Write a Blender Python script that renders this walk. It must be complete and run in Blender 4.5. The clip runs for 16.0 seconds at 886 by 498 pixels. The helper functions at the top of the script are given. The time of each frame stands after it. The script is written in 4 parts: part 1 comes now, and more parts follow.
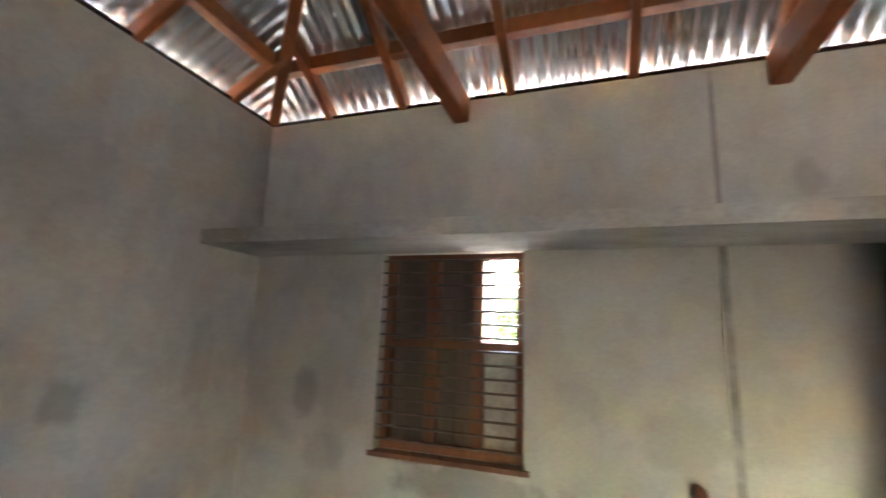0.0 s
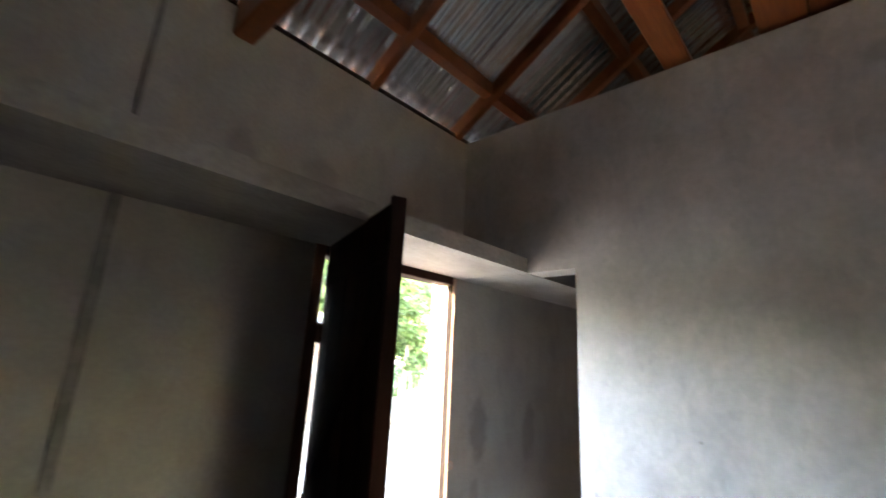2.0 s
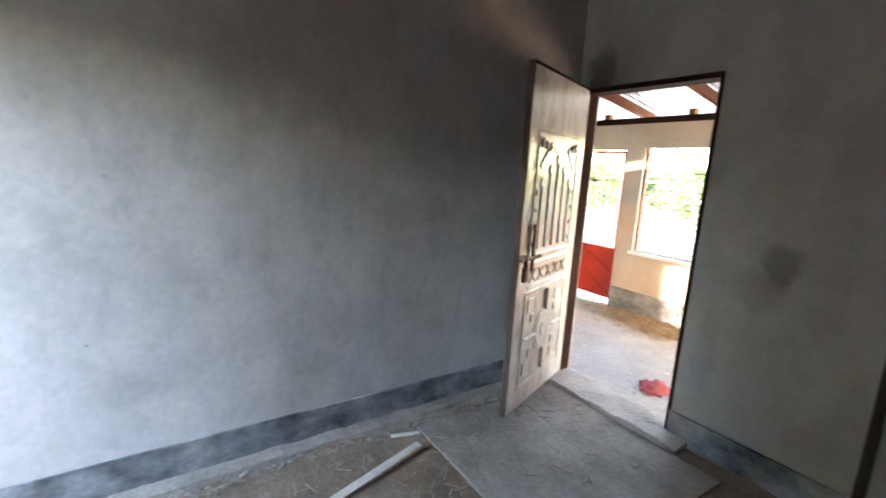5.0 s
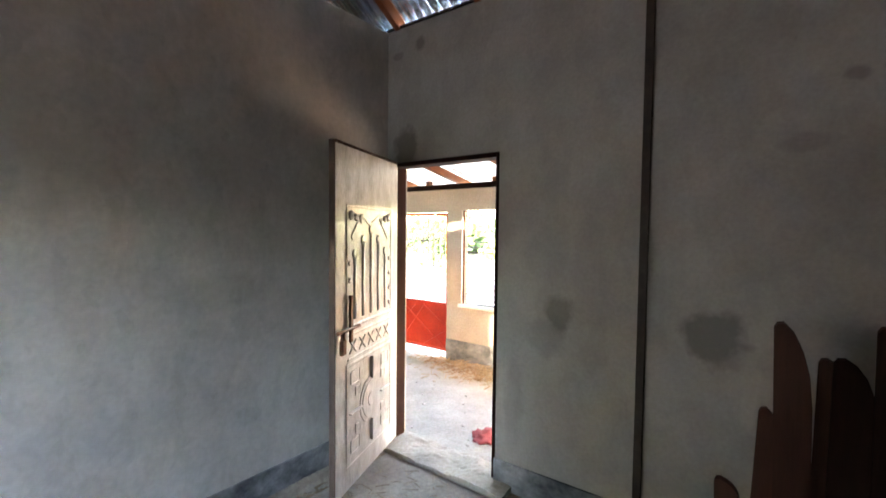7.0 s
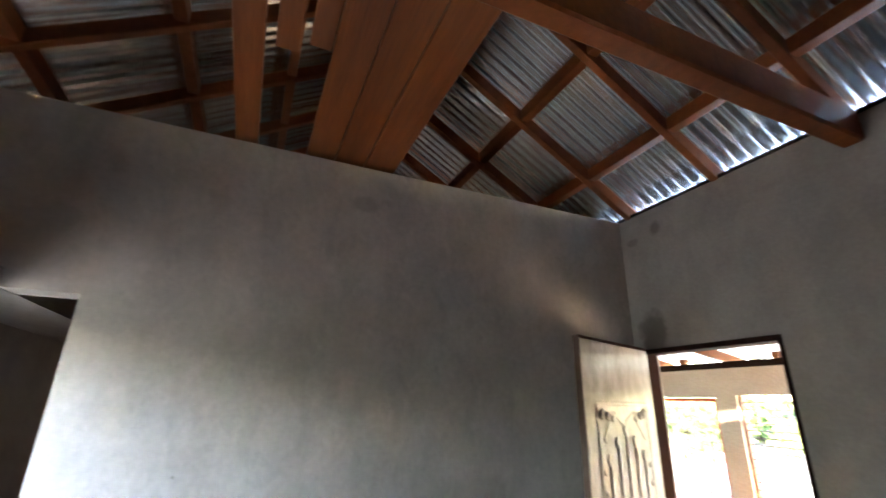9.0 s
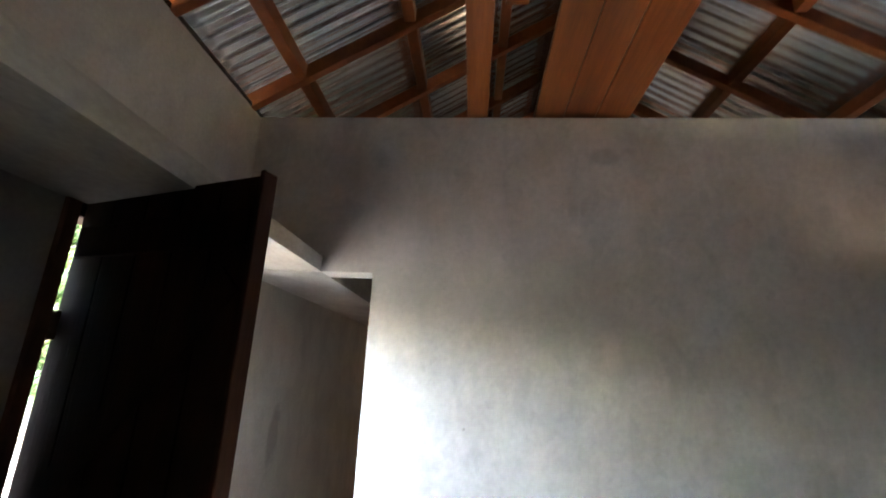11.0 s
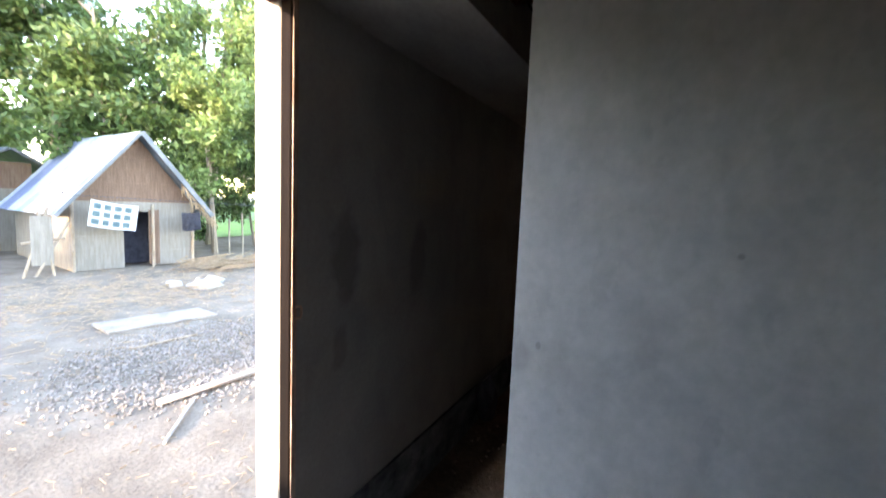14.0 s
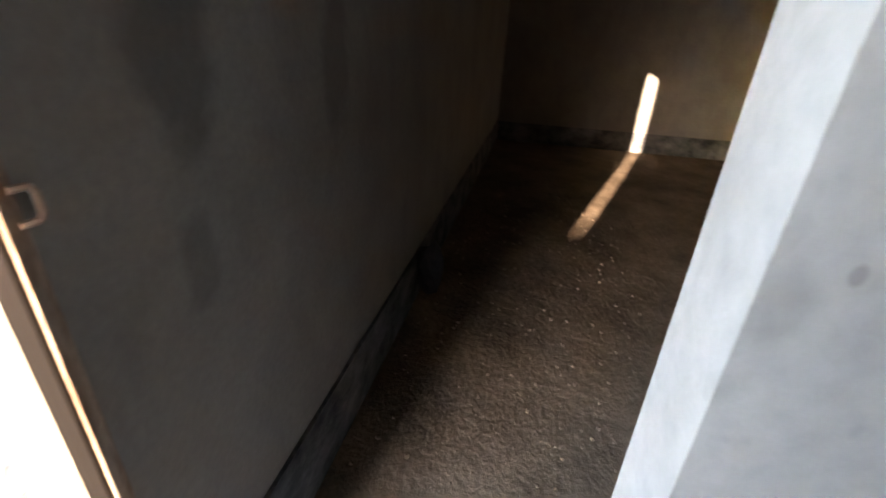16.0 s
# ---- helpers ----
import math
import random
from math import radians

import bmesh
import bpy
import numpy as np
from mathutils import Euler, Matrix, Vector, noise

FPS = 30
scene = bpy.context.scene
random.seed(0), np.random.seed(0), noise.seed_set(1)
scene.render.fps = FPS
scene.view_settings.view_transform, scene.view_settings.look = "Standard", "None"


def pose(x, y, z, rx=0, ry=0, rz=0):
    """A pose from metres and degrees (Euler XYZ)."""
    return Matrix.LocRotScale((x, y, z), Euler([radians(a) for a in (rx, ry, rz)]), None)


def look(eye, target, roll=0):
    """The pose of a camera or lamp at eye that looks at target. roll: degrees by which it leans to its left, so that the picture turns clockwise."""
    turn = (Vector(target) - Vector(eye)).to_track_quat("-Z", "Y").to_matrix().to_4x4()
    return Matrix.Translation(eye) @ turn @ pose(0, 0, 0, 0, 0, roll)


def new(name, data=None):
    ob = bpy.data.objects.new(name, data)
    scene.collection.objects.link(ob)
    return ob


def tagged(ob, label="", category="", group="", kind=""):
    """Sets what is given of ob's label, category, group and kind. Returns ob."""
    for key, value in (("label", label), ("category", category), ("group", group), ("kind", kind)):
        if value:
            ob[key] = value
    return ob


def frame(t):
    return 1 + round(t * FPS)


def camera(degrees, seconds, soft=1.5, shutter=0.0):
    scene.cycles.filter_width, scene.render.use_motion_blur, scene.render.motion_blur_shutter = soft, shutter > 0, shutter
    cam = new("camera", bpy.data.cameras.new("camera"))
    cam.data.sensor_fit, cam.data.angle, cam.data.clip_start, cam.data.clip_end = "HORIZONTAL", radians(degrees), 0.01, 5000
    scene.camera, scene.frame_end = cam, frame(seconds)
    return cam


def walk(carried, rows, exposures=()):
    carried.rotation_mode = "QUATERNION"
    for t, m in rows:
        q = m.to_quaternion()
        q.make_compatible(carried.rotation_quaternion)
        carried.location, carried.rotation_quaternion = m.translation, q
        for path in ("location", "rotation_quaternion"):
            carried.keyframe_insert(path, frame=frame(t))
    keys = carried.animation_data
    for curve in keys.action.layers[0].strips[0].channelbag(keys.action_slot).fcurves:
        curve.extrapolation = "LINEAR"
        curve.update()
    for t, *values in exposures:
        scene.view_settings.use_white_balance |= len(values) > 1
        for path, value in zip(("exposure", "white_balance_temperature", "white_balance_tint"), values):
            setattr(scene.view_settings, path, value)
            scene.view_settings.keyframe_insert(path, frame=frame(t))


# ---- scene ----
cam = camera(90.6, 16.0, shutter=0.4)
PATH = [
    (0, (-2.264, -2.245, 1.696), (-2.905, -0.383, 2.048), 2.0),
    (0.3, (-2.204, -2.158, 1.67), (-2.499, -0.222, 2.075), 2.1),
    (0.5, (-2.168, -2.084, 1.661), (-2.244, -0.132, 2.087), 2.4),
    (1, (-2.107, -1.887, 1.675), (-1.59, -0.01, 2.131), 1.9),
    (1.5, (-2.022, -1.807, 1.663), (-0.988, -0.161, 2.131), 3.3),
    (2, (-1.952, -1.666, 1.641), (-0.536, -0.341, 2.128), 2.9),
    (2.5, (-1.894, -1.518, 1.602), (-0.127, -0.626, 1.885), 3.2),
    (3, (-1.958, -1.524, 1.499), (-0.03, -1.007, 1.634), 4.6),
    (3.5, (-2.074, -1.454, 1.471), (-0.079, -1.432, 1.334), 4.3),
    (4, (-2.084, -1.406, 1.396), (-0.117, -1.736, 1.242), 3.4),
    (4.5, (-2.092, -1.322, 1.439), (-0.277, -2.104, 1.133), 2.4),
    (6.8, (-2.247, -1.487, 1.569), (-1.034, -3.07, 1.411), 0.8),
    (7, (-2.264, -1.488, 1.575), (-1.06, -3.083, 1.489), 0.6),
    (7.5, (-2.309, -1.464, 1.599), (-1.083, -3.042, 1.685), 0.6),
    (8, (-2.296, -1.447, 1.642), (-0.901, -2.842, 1.972), 0.3),
    (8.5, (-2.271, -1.427, 1.679), (-0.694, -2.543, 2.197), 1.0),
    (9, (-2.27, -1.415, 1.701), (-0.532, -2.155, 2.359), 1.2),
    (9.5, (-2.25, -1.371, 1.703), (-0.47, -1.881, 2.46), 1.7),
    (10, (-2.22, -1.327, 1.705), (-0.397, -1.598, 2.482), 3.1),
    (10.2, (-2.208, -1.303, 1.704), (-0.365, -1.446, 2.469), 2.4),
    (12.5, (-1.702, -1.198, 1.511), (0.215, -0.647, 1.655), 3.6),
    (13, (-1.448, -1.214, 1.525), (0.413, -0.49, 1.623), 4.0),
    (13.3, (-1.338, -1.191, 1.503), (0.488, -0.378, 1.56), 3.7),
    (13.5, (-1.279, -1.166, 1.504), (0.521, -0.295, 1.503), 4.0),
    (14, (-1.092, -1.053, 1.47), (0.687, -0.162, 1.267), 2.4),
    (14.5, (-0.96, -0.956, 1.379), (0.775, -0.099, 0.875), 3.6),
    (15, (-0.753, -0.837, 1.335), (0.945, -0.008, 0.68), 3.8),
    (15.3, (-0.649, -0.756, 1.311), (1.04, 0.005, 0.556), 4.5),
    (15.5, (-0.568, -0.694, 1.295), (1.139, -0.008, 0.51), 4.6),
    (16, (-0.378, -0.515, 1.28), (1.387, -0.182, 0.402), 3.2),
]
EXPOSURES = [(t, stops, kelvin + 600, 22) for t, stops, kelvin in (
    (0, 9.2, 6600), (0.5, 8.1, 6600), (1, 7.75, 6400), (1.5, 7.1, 6450), (2, 7.15, 6450), (3, 7.15, 6450), (3.5, 7.1, 6350),
    (4.5, 6.65, 6100), (7, 7.05, 6350), (8, 7.2, 6250), (9, 7.22, 6400), (10, 7.75, 6550), (12.5, 7.25, 6600), (13, 6.6, 6400),
    (13.5, 5.45, 6200), (14, 4.65, 6100), (14.5, 4.6, 6150), (15.3, 4.85, 6400), (16, 5.6, 6900))]
walk(cam, [(t, look(eye, target, roll)) for t, eye, target, roll in PATH],
     exposures=EXPOSURES)

# ---- daylight: low warm sun from the west, open sky ----
SUN_DIR = Vector((0.945, -0.285, -0.165)).normalized()
world = bpy.data.worlds.new("sky")
scene.world = world
world.use_nodes = True
sky = world.node_tree.nodes.new("ShaderNodeTexSky")
sky.sky_type = "NISHITA"
sky.sun_disc = False
sky.sun_elevation = math.asin(-SUN_DIR.z)
sky.sun_rotation = math.atan2(-SUN_DIR.x, -SUN_DIR.y)
sky.air_density, sky.dust_density, sky.ozone_density = 1.0, 0.4, 1.0
backdrop_node = world.node_tree.nodes["Background"]
backdrop_node.inputs["Strength"].default_value = 0.15
world.node_tree.links.new(sky.outputs[0], backdrop_node.inputs["Color"])
sun = new("sun", bpy.data.lights.new("sun", "SUN"))
sun.data.energy, sun.data.angle, sun.data.color = 0.9, radians(0.6), (1.0, 0.83, 0.62)
sun.matrix_world = look((0, 0, 30), Vector((0, 0, 30)) + SUN_DIR)

rng = random.Random(7)


# ---- materials ----
def mat(name, col, col2, scale=3.0, rough=0.85, bump=0.25, fine=45.0, metal=0.0, stretch=(1, 1, 1), spots=(),
        vary=0.0, spec=0.3, fine_mix=0.35, spot_col=None, streak=0.0, flake=0.0):
    m = bpy.data.materials.new(name)
    m.use_nodes = True
    nt, n, l = m.node_tree, m.node_tree.nodes, m.node_tree.links
    b = n["Principled BSDF"]
    b.inputs["Roughness"].default_value = rough
    b.inputs["Metallic"].default_value = metal
    b.inputs["Specular IOR Level"].default_value = spec
    tc, mp = n.new("ShaderNodeTexCoord"), n.new("ShaderNodeMapping")
    mp.inputs["Scale"].default_value = stretch
    l.new(tc.outputs["Object"], mp.inputs["Vector"])
    big, small = n.new("ShaderNodeTexNoise"), n.new("ShaderNodeTexNoise")
    for node, s, d in ((big, scale, 6), (small, fine, 4)):
        node.inputs["Scale"].default_value, node.inputs["Detail"].default_value = s, d
        node.inputs["Roughness"].default_value = 0.6
        l.new(mp.outputs[0], node.inputs["Vector"])
    ramp = n.new("ShaderNodeMapRange")
    ramp.inputs["From Min"].default_value, ramp.inputs["From Max"].default_value = 0.32, 0.68
    l.new(big.outputs["Fac"], ramp.inputs["Value"])
    mix = n.new("ShaderNodeMix")
    mix.data_type = "RGBA"
    mix.inputs["A"].default_value, mix.inputs["B"].default_value = (*col, 1), (*col2, 1)
    l.new(ramp.outputs[0], mix.inputs["Factor"])
    grain = n.new("ShaderNodeMix")
    grain.data_type, grain.blend_type = "RGBA", "OVERLAY"
    grain.inputs["Factor"].default_value = fine_mix
    l.new(mix.outputs["Result"], grain.inputs["A"])
    l.new(small.outputs["Fac"], grain.inputs["B"])
    out = grain.outputs["Result"]
    for (cx, cy, cz), (rx, ry, rz), depth in spots:
        sm = n.new("ShaderNodeMapping")
        sm.inputs["Location"].default_value = (-cx / rx, -cy / ry, -cz / rz)
        sm.inputs["Scale"].default_value = (1 / rx, 1 / ry, 1 / rz)
        l.new(tc.outputs["Object"], sm.inputs["Vector"])
        ln = n.new("ShaderNodeVectorMath")
        ln.operation = "LENGTH"
        l.new(sm.outputs[0], ln.inputs[0])
        wob = n.new("ShaderNodeTexNoise")
        wob.inputs["Scale"].default_value, wob.inputs["Detail"].default_value = 11.0, 5
        l.new(tc.outputs["Object"], wob.inputs["Vector"])
        add = n.new("ShaderNodeMath")
        add.operation = "MULTIPLY_ADD"
        add.inputs[1].default_value = 1.1
        l.new(wob.outputs["Fac"], add.inputs[0])
        l.new(ln.outputs["Value"], add.inputs[2])
        mr = n.new("ShaderNodeMapRange")
        mr.inputs["From Min"].default_value, mr.inputs["From Max"].default_value = 1.55, 1.15
        mr.inputs["To Max"].default_value = depth
        l.new(add.outputs[0], mr.inputs["Value"])
        sx = n.new("ShaderNodeMix")
        sx.data_type = "RGBA"
        sx.inputs["B"].default_value = (*(spot_col or (0.09, 0.085, 0.08)), 1)
        l.new(mr.outputs[0], sx.inputs["Factor"])
        l.new(out, sx.inputs["A"])
        out = sx.outputs["Result"]
    if streak:
        for stretch2, sc, lo, hi, seed in (((1, 1, 0.8), 2.6, 0.48, 0.56, 3.0), ((1, 1, 0.6), 6.5, 0.5, 0.62, 11.0)):
            sm, sn, sr, sx = n.new("ShaderNodeMapping"), n.new("ShaderNodeTexNoise"), n.new("ShaderNodeMapRange"), n.new("ShaderNodeMix")
            sm.inputs["Scale"].default_value, sm.inputs["Location"].default_value = stretch2, (seed, seed, seed)
            l.new(tc.outputs["Object"], sm.inputs["Vector"])
            sn.inputs["Scale"].default_value, sn.inputs["Detail"].default_value = sc, 4
            sn.inputs["Distortion"].default_value = 0.6
            l.new(sm.outputs[0], sn.inputs["Vector"])
            sr.inputs["From Min"].default_value, sr.inputs["From Max"].default_value, sr.inputs["To Max"].default_value = lo, hi, streak
            l.new(sn.outputs["Fac"], sr.inputs["Value"])
            sx.data_type = "RGBA"
            sx.inputs["B"].default_value = (0.16, 0.155, 0.15, 1)
            l.new(sr.outputs[0], sx.inputs["Factor"])
            l.new(out, sx.inputs["A"])
            out = sx.outputs["Result"]
    if flake:
        for sc, lo, gain, seed in ((3.2, 0.53, 1 - flake, 5.0), (6.0, 0.56, 1 + 0.7 * flake, 17.0), (9.0, 0.60, 1 - 1.4 * flake, 29.0)):
            sm, sn, sr, sx = n.new("ShaderNodeMapping"), n.new("ShaderNodeTexNoise"), n.new("ShaderNodeMapRange"), n.new("ShaderNodeHueSaturation")
            sm.inputs["Scale"].default_value, sm.inputs["Location"].default_value = (1, 1, 0.7), (seed, seed, seed)
            l.new(tc.outputs["Object"], sm.inputs["Vector"])
            sn.inputs["Scale"].default_value, sn.inputs["Detail"].default_value, sn.inputs["Distortion"].default_value = sc, 4, 0.25
            l.new(sm.outputs[0], sn.inputs["Vector"])
            sr.inputs["From Min"].default_value, sr.inputs["From Max"].default_value = lo, lo + 0.025
            sr.inputs["To Min"].default_value, sr.inputs["To Max"].default_value = 1.0, gain
            l.new(sn.outputs["Fac"], sr.inputs["Value"])
            l.new(sr.outputs[0], sx.inputs["Value"])
            l.new(out, sx.inputs["Color"])
            out = sx.outputs["Color"]
    if vary:
        oi, hv = n.new("ShaderNodeObjectInfo"), n.new("ShaderNodeHueSaturation")
        vr = n.new("ShaderNodeMapRange")
        vr.inputs["To Min"].default_value, vr.inputs["To Max"].default_value = 1 - vary, 1 + vary
        l.new(oi.outputs["Random"], vr.inputs["Value"])
        l.new(vr.outputs[0], hv.inputs["Value"])
        l.new(out, hv.inputs["Color"])
        out = hv.outputs["Color"]
    l.new(out, b.inputs["Base Color"])
    if bump:
        bp = n.new("ShaderNodeBump")
        bp.inputs["Strength"].default_value, bp.inputs["Distance"].default_value = bump, 0.01
        l.new(small.outputs["Fac"], bp.inputs["Height"])
        l.new(bp.outputs[0], b.inputs["Normal"])
    return m


def leafy(name, col, col2):
    m = mat(name, col, col2, scale=1.2, rough=0.45, bump=0, fine=9.0, fine_mix=0.5)
    n, l = m.node_tree.nodes, m.node_tree.links
    b = n["Principled BSDF"]
    tr, ms = n.new("ShaderNodeBsdfTranslucent"), n.new("ShaderNodeMixShader")
    geo, hv = n.new("ShaderNodeNewGeometry"), n.new("ShaderNodeHueSaturation")
    vr = n.new("ShaderNodeMapRange")
    vr.inputs["To Min"].default_value, vr.inputs["To Max"].default_value = 0.55, 1.5
    l.new(geo.outputs["Random Per Island"], vr.inputs["Value"])
    l.new(vr.outputs[0], hv.inputs["Value"])
    l.new(b.inputs["Base Color"].links[0].from_socket, hv.inputs["Color"])
    l.new(hv.outputs[0], b.inputs["Base Color"])
    l.new(hv.outputs[0], tr.inputs["Color"])
    ms.inputs[0].default_value = 0.35
    l.new(b.outputs[0], ms.inputs[1])
    l.new(tr.outputs[0], ms.inputs[2])
    l.new(ms.outputs[0], n["Material Output"].inputs["Surface"])
    return m


GREY, GREY2 = (0.33, 0.31, 0.286), (0.415, 0.392, 0.365)
PLASTER_N = mat("plaster_north", GREY, GREY2, 1.6, 0.9, 0.14, 55, fine_mix=0.18, streak=0.12, spots=[
    ((0.2, 0, 1.25), (0.10, 0.3, 0.20), 0.42), ((0.75, 0, 1.2), (0.09, 0.3, 0.22), 0.38), ((0.18, 0, 0.92), (0.05, 0.3, 0.10), 0.3),
    ((-1.9, 0, 1.25), (0.20, 0.3, 0.16), 0.22), ((-2.9, 0, 0.93), (0.45, 0.3, 0.12), 0.5), ((-3.85, 0, 1.3), (0.10, 0.3, 0.16), 0.35),
    ((-1.0, 0, 2.42), (0.12, 0.3, 0.08), 0.2), ((-1.35, 0, 2.40), (0.08, 0.3, 0.10), 0.22), ((-3.7, 0, 1.0), (0.16, 0.3, 0.14), 0.2)])
PLASTER_E = mat("plaster_east", (0.44, 0.42, 0.395), (0.53, 0.51, 0.485), 2.2, 0.9, 0.14, 30, fine_mix=0.18, streak=0.10, flake=0.045, spots=[
    ((0, -1.75, 0.62), (0.3, 0.20, 0.13), 0.10), ((0, -1.45, 0.95), (0.3, 0.10, 0.22), 0.12), ((0, -1.202, 1.387), (0.05, 0.010, 0.009), 0.4),
    ((0, -0.75, 1.075), (0.2, 0.034, 0.05), 0.20), ((0, -0.79, 1.12), (0.2, 0.008, 0.012), 0.35), ((0, -1.2, 0.5), (0.3, 0.14, 0.10), 0.14),
    ((0, -0.95, 0.75), (0.3, 0.04, 0.09), 0.12), ((0, -1.1, 0.72), (0.02, 0.008, 0.008), 0.5), ((0, -2.6, 1.25), (0.3, 0.3, 0.12), 0.15),
    ((0, -1.9, 2.75), (0.3, 0.10, 0.06), 0.25), ((0, -2.0, 0.45), (0.3, 0.2, 0.08), 0.12)])
PLASTER_S = mat("plaster_south", GREY, GREY2, 1.8, 0.9, 0.14, 52, fine_mix=0.18, streak=0.12, spots=[
    ((-2.06, -3.8, 1.1), (0.15, 0.4, 0.15), 0.62), ((-1.32, -3.8, 1.12), (0.10, 0.4, 0.12), 0.5), ((-0.17, -3.8, 2.15), (0.13, 0.4, 0.16), 0.6),
    ((-0.30, -3.8, 2.84), (0.05, 0.4, 0.06), 0.5), ((-0.10, -3.8, 2.8), (0.06, 0.4, 0.03), 0.35), ((-1.25, -3.8, 0.98), (0.14, 0.4, 0.14), 0.25),
    ((-2.5, -3.8, 2.2), (0.05, 0.4, 0.04), 0.4), ((-2.35, -3.8, 1.95), (0.12, 0.4, 0.05), 0.25), ((-1.05, -3.8, 0.55), (0.07, 0.4, 0.35), 0.15)])
PLASTER = mat("plaster", GREY, GREY2, 1.8, 0.9, 0.14, 52, fine_mix=0.18, streak=0.12,
              spots=[((-4.25, -1.0, 1.35), (0.3, 0.10, 0.11), 0.42), ((-4.25, -0.35, 1.5), (0.3, 0.10, 0.3), 0.2)])
LEDGE = mat("ledge_concrete", (0.24, 0.228, 0.21), (0.40, 0.385, 0.36), 3.0, 0.9, 0.25, 60, stretch=(0.6, 1, 1), fine_mix=0.25)
PLINTH = mat("plinth_cement", (0.055, 0.062, 0.072), (0.30, 0.305, 0.31), 4.6, 0.85, 0.4, 40, stretch=(1, 1, 1.4), fine_mix=0.4)
VERANDA = mat("veranda_plaster", (0.40, 0.335, 0.275), (0.49, 0.42, 0.355), 2.0, 0.9, 0.2, 50)
PALE_CEMENT = mat("pale_cement", (0.27, 0.25, 0.225), (0.38, 0.36, 0.33), 2.0, 0.92, 0.4, 45, fine_mix=0.4)
DIRT = mat("dirt_floor", (0.15, 0.108, 0.074), (0.29, 0.22, 0.16), 2.4, 0.95, 0.9, 38, fine_mix=0.5)
CEMENT = mat("cement_floor", (0.36, 0.33, 0.29), (0.5, 0.46, 0.41), 2.0, 0.92, 0.5, 45, fine_mix=0.4)
DUSTY = mat("dusty_floor", (0.19, 0.165, 0.14), (0.33, 0.295, 0.255), 2.6, 0.93, 0.6, 40, fine_mix=0.45)
YARD = mat("yard_soil", (0.122, 0.099, 0.074), (0.222, 0.186, 0.144), 1.6, 0.95, 0.9, 30, fine_mix=0.5)
GRASS = mat("field_grass", (0.06, 0.16, 0.02), (0.12, 0.26, 0.05), 1.5, 0.7, 0.6, 30)
TIMBER = mat("red_timber", (0.15, 0.037, 0.009), (0.27, 0.076, 0.019), 2.5, 0.5, 0.2, 30, stretch=(1, 1, 1), vary=0.18)
PLANK = mat("plank_wood", (0.145, 0.038, 0.010), (0.28, 0.086, 0.022), 2.2, 0.42, 0.25, 26, stretch=(0.25, 3, 3), vary=0.35, spec=0.4)
# jamb wood with its shade put into the near-black colour
JAMB_SHADE = mat("shaded_jamb_wood", (0.004, 0.003, 0.0025), (0.008, 0.005, 0.004), 3.0, 0.85, 0.1, 34, stretch=(3, 3, 0.3), spec=0.1)
EDGEBROWN = mat("worn_brown_wood", (0.06, 0.036, 0.028), (0.15, 0.10, 0.08), 6.0, 0.7, 0.2, 40, stretch=(3, 3, 0.4))
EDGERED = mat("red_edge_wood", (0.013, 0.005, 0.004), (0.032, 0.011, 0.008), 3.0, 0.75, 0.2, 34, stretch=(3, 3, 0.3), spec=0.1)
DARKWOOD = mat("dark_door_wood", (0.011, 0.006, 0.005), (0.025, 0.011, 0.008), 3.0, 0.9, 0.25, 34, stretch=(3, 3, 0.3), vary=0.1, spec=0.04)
FRAMEWOOD = mat("frame_wood", (0.11, 0.042, 0.022), (0.19, 0.082, 0.045), 4.0, 0.6, 0.25, 34, stretch=(2, 2, 0.4), vary=0.1)
WORNEDGE = mat("worn_edge_wood", (0.22, 0.12, 0.08), (0.55, 0.43, 0.34), 14.0, 0.6, 0.4, 70, stretch=(2, 2, 0.5))
PALEWOOD = mat("pale_wood", (0.52, 0.48, 0.41), (0.64, 0.60, 0.53), 4.0, 0.7, 0.2, 34, stretch=(2, 2, 0.4), vary=0.1)
SHUTTER = mat("shutter_wood", (0.065, 0.046, 0.036), (0.125, 0.092, 0.075), 3.0, 0.75, 0.3, 30, stretch=(2, 2, 0.3), vary=0.15)
CARVED = mat("carved_door_wood", (0.33, 0.335, 0.335), (0.60, 0.62, 0.64), 7.0, 0.28, 0.25, 40, stretch=(1.5, 1.5, 0.6), spec=0.6, fine_mix=0.45)
IRON = mat("rusty_iron", (0.10, 0.045, 0.025), (0.20, 0.10, 0.06), 9.0, 0.6, 0.3, 60, metal=0.4)
BAR = mat("bar_iron", (0.07, 0.05, 0.045), (0.15, 0.11, 0.09), 9.0, 0.5, 0.2, 60, metal=0.5)
LATCH = mat("latch_metal", (0.52, 0.35, 0.26), (0.66, 0.48, 0.38), 9.0, 0.4, 0.1, 60, metal=0.5)
TIN = mat("corrugated_tin", (0.55, 0.57, 0.59), (0.70, 0.72, 0.74), 0.8, 0.25, 0.05, 14, metal=0.85, vary=0.12, fine_mix=0.25)
REDPAINT = mat("red_paint", (0.50, 0.035, 0.015), (0.62, 0.06, 0.025), 3.0, 0.45, 0.1, 40)
BRICK = mat("red_brick", (0.32, 0.23, 0.19), (0.48, 0.40, 0.345), 6.0, 0.9, 0.6, 50, vary=0.2)
STONE = mat("grey_stone", (0.26, 0.24, 0.22), (0.42, 0.39, 0.36), 5.0, 0.9, 0.6, 40, vary=0.25)
STRAW = mat("dry_straw", (0.22, 0.155, 0.095), (0.36, 0.27, 0.175), 8.0, 0.85, 0.1, 30, vary=0.2)
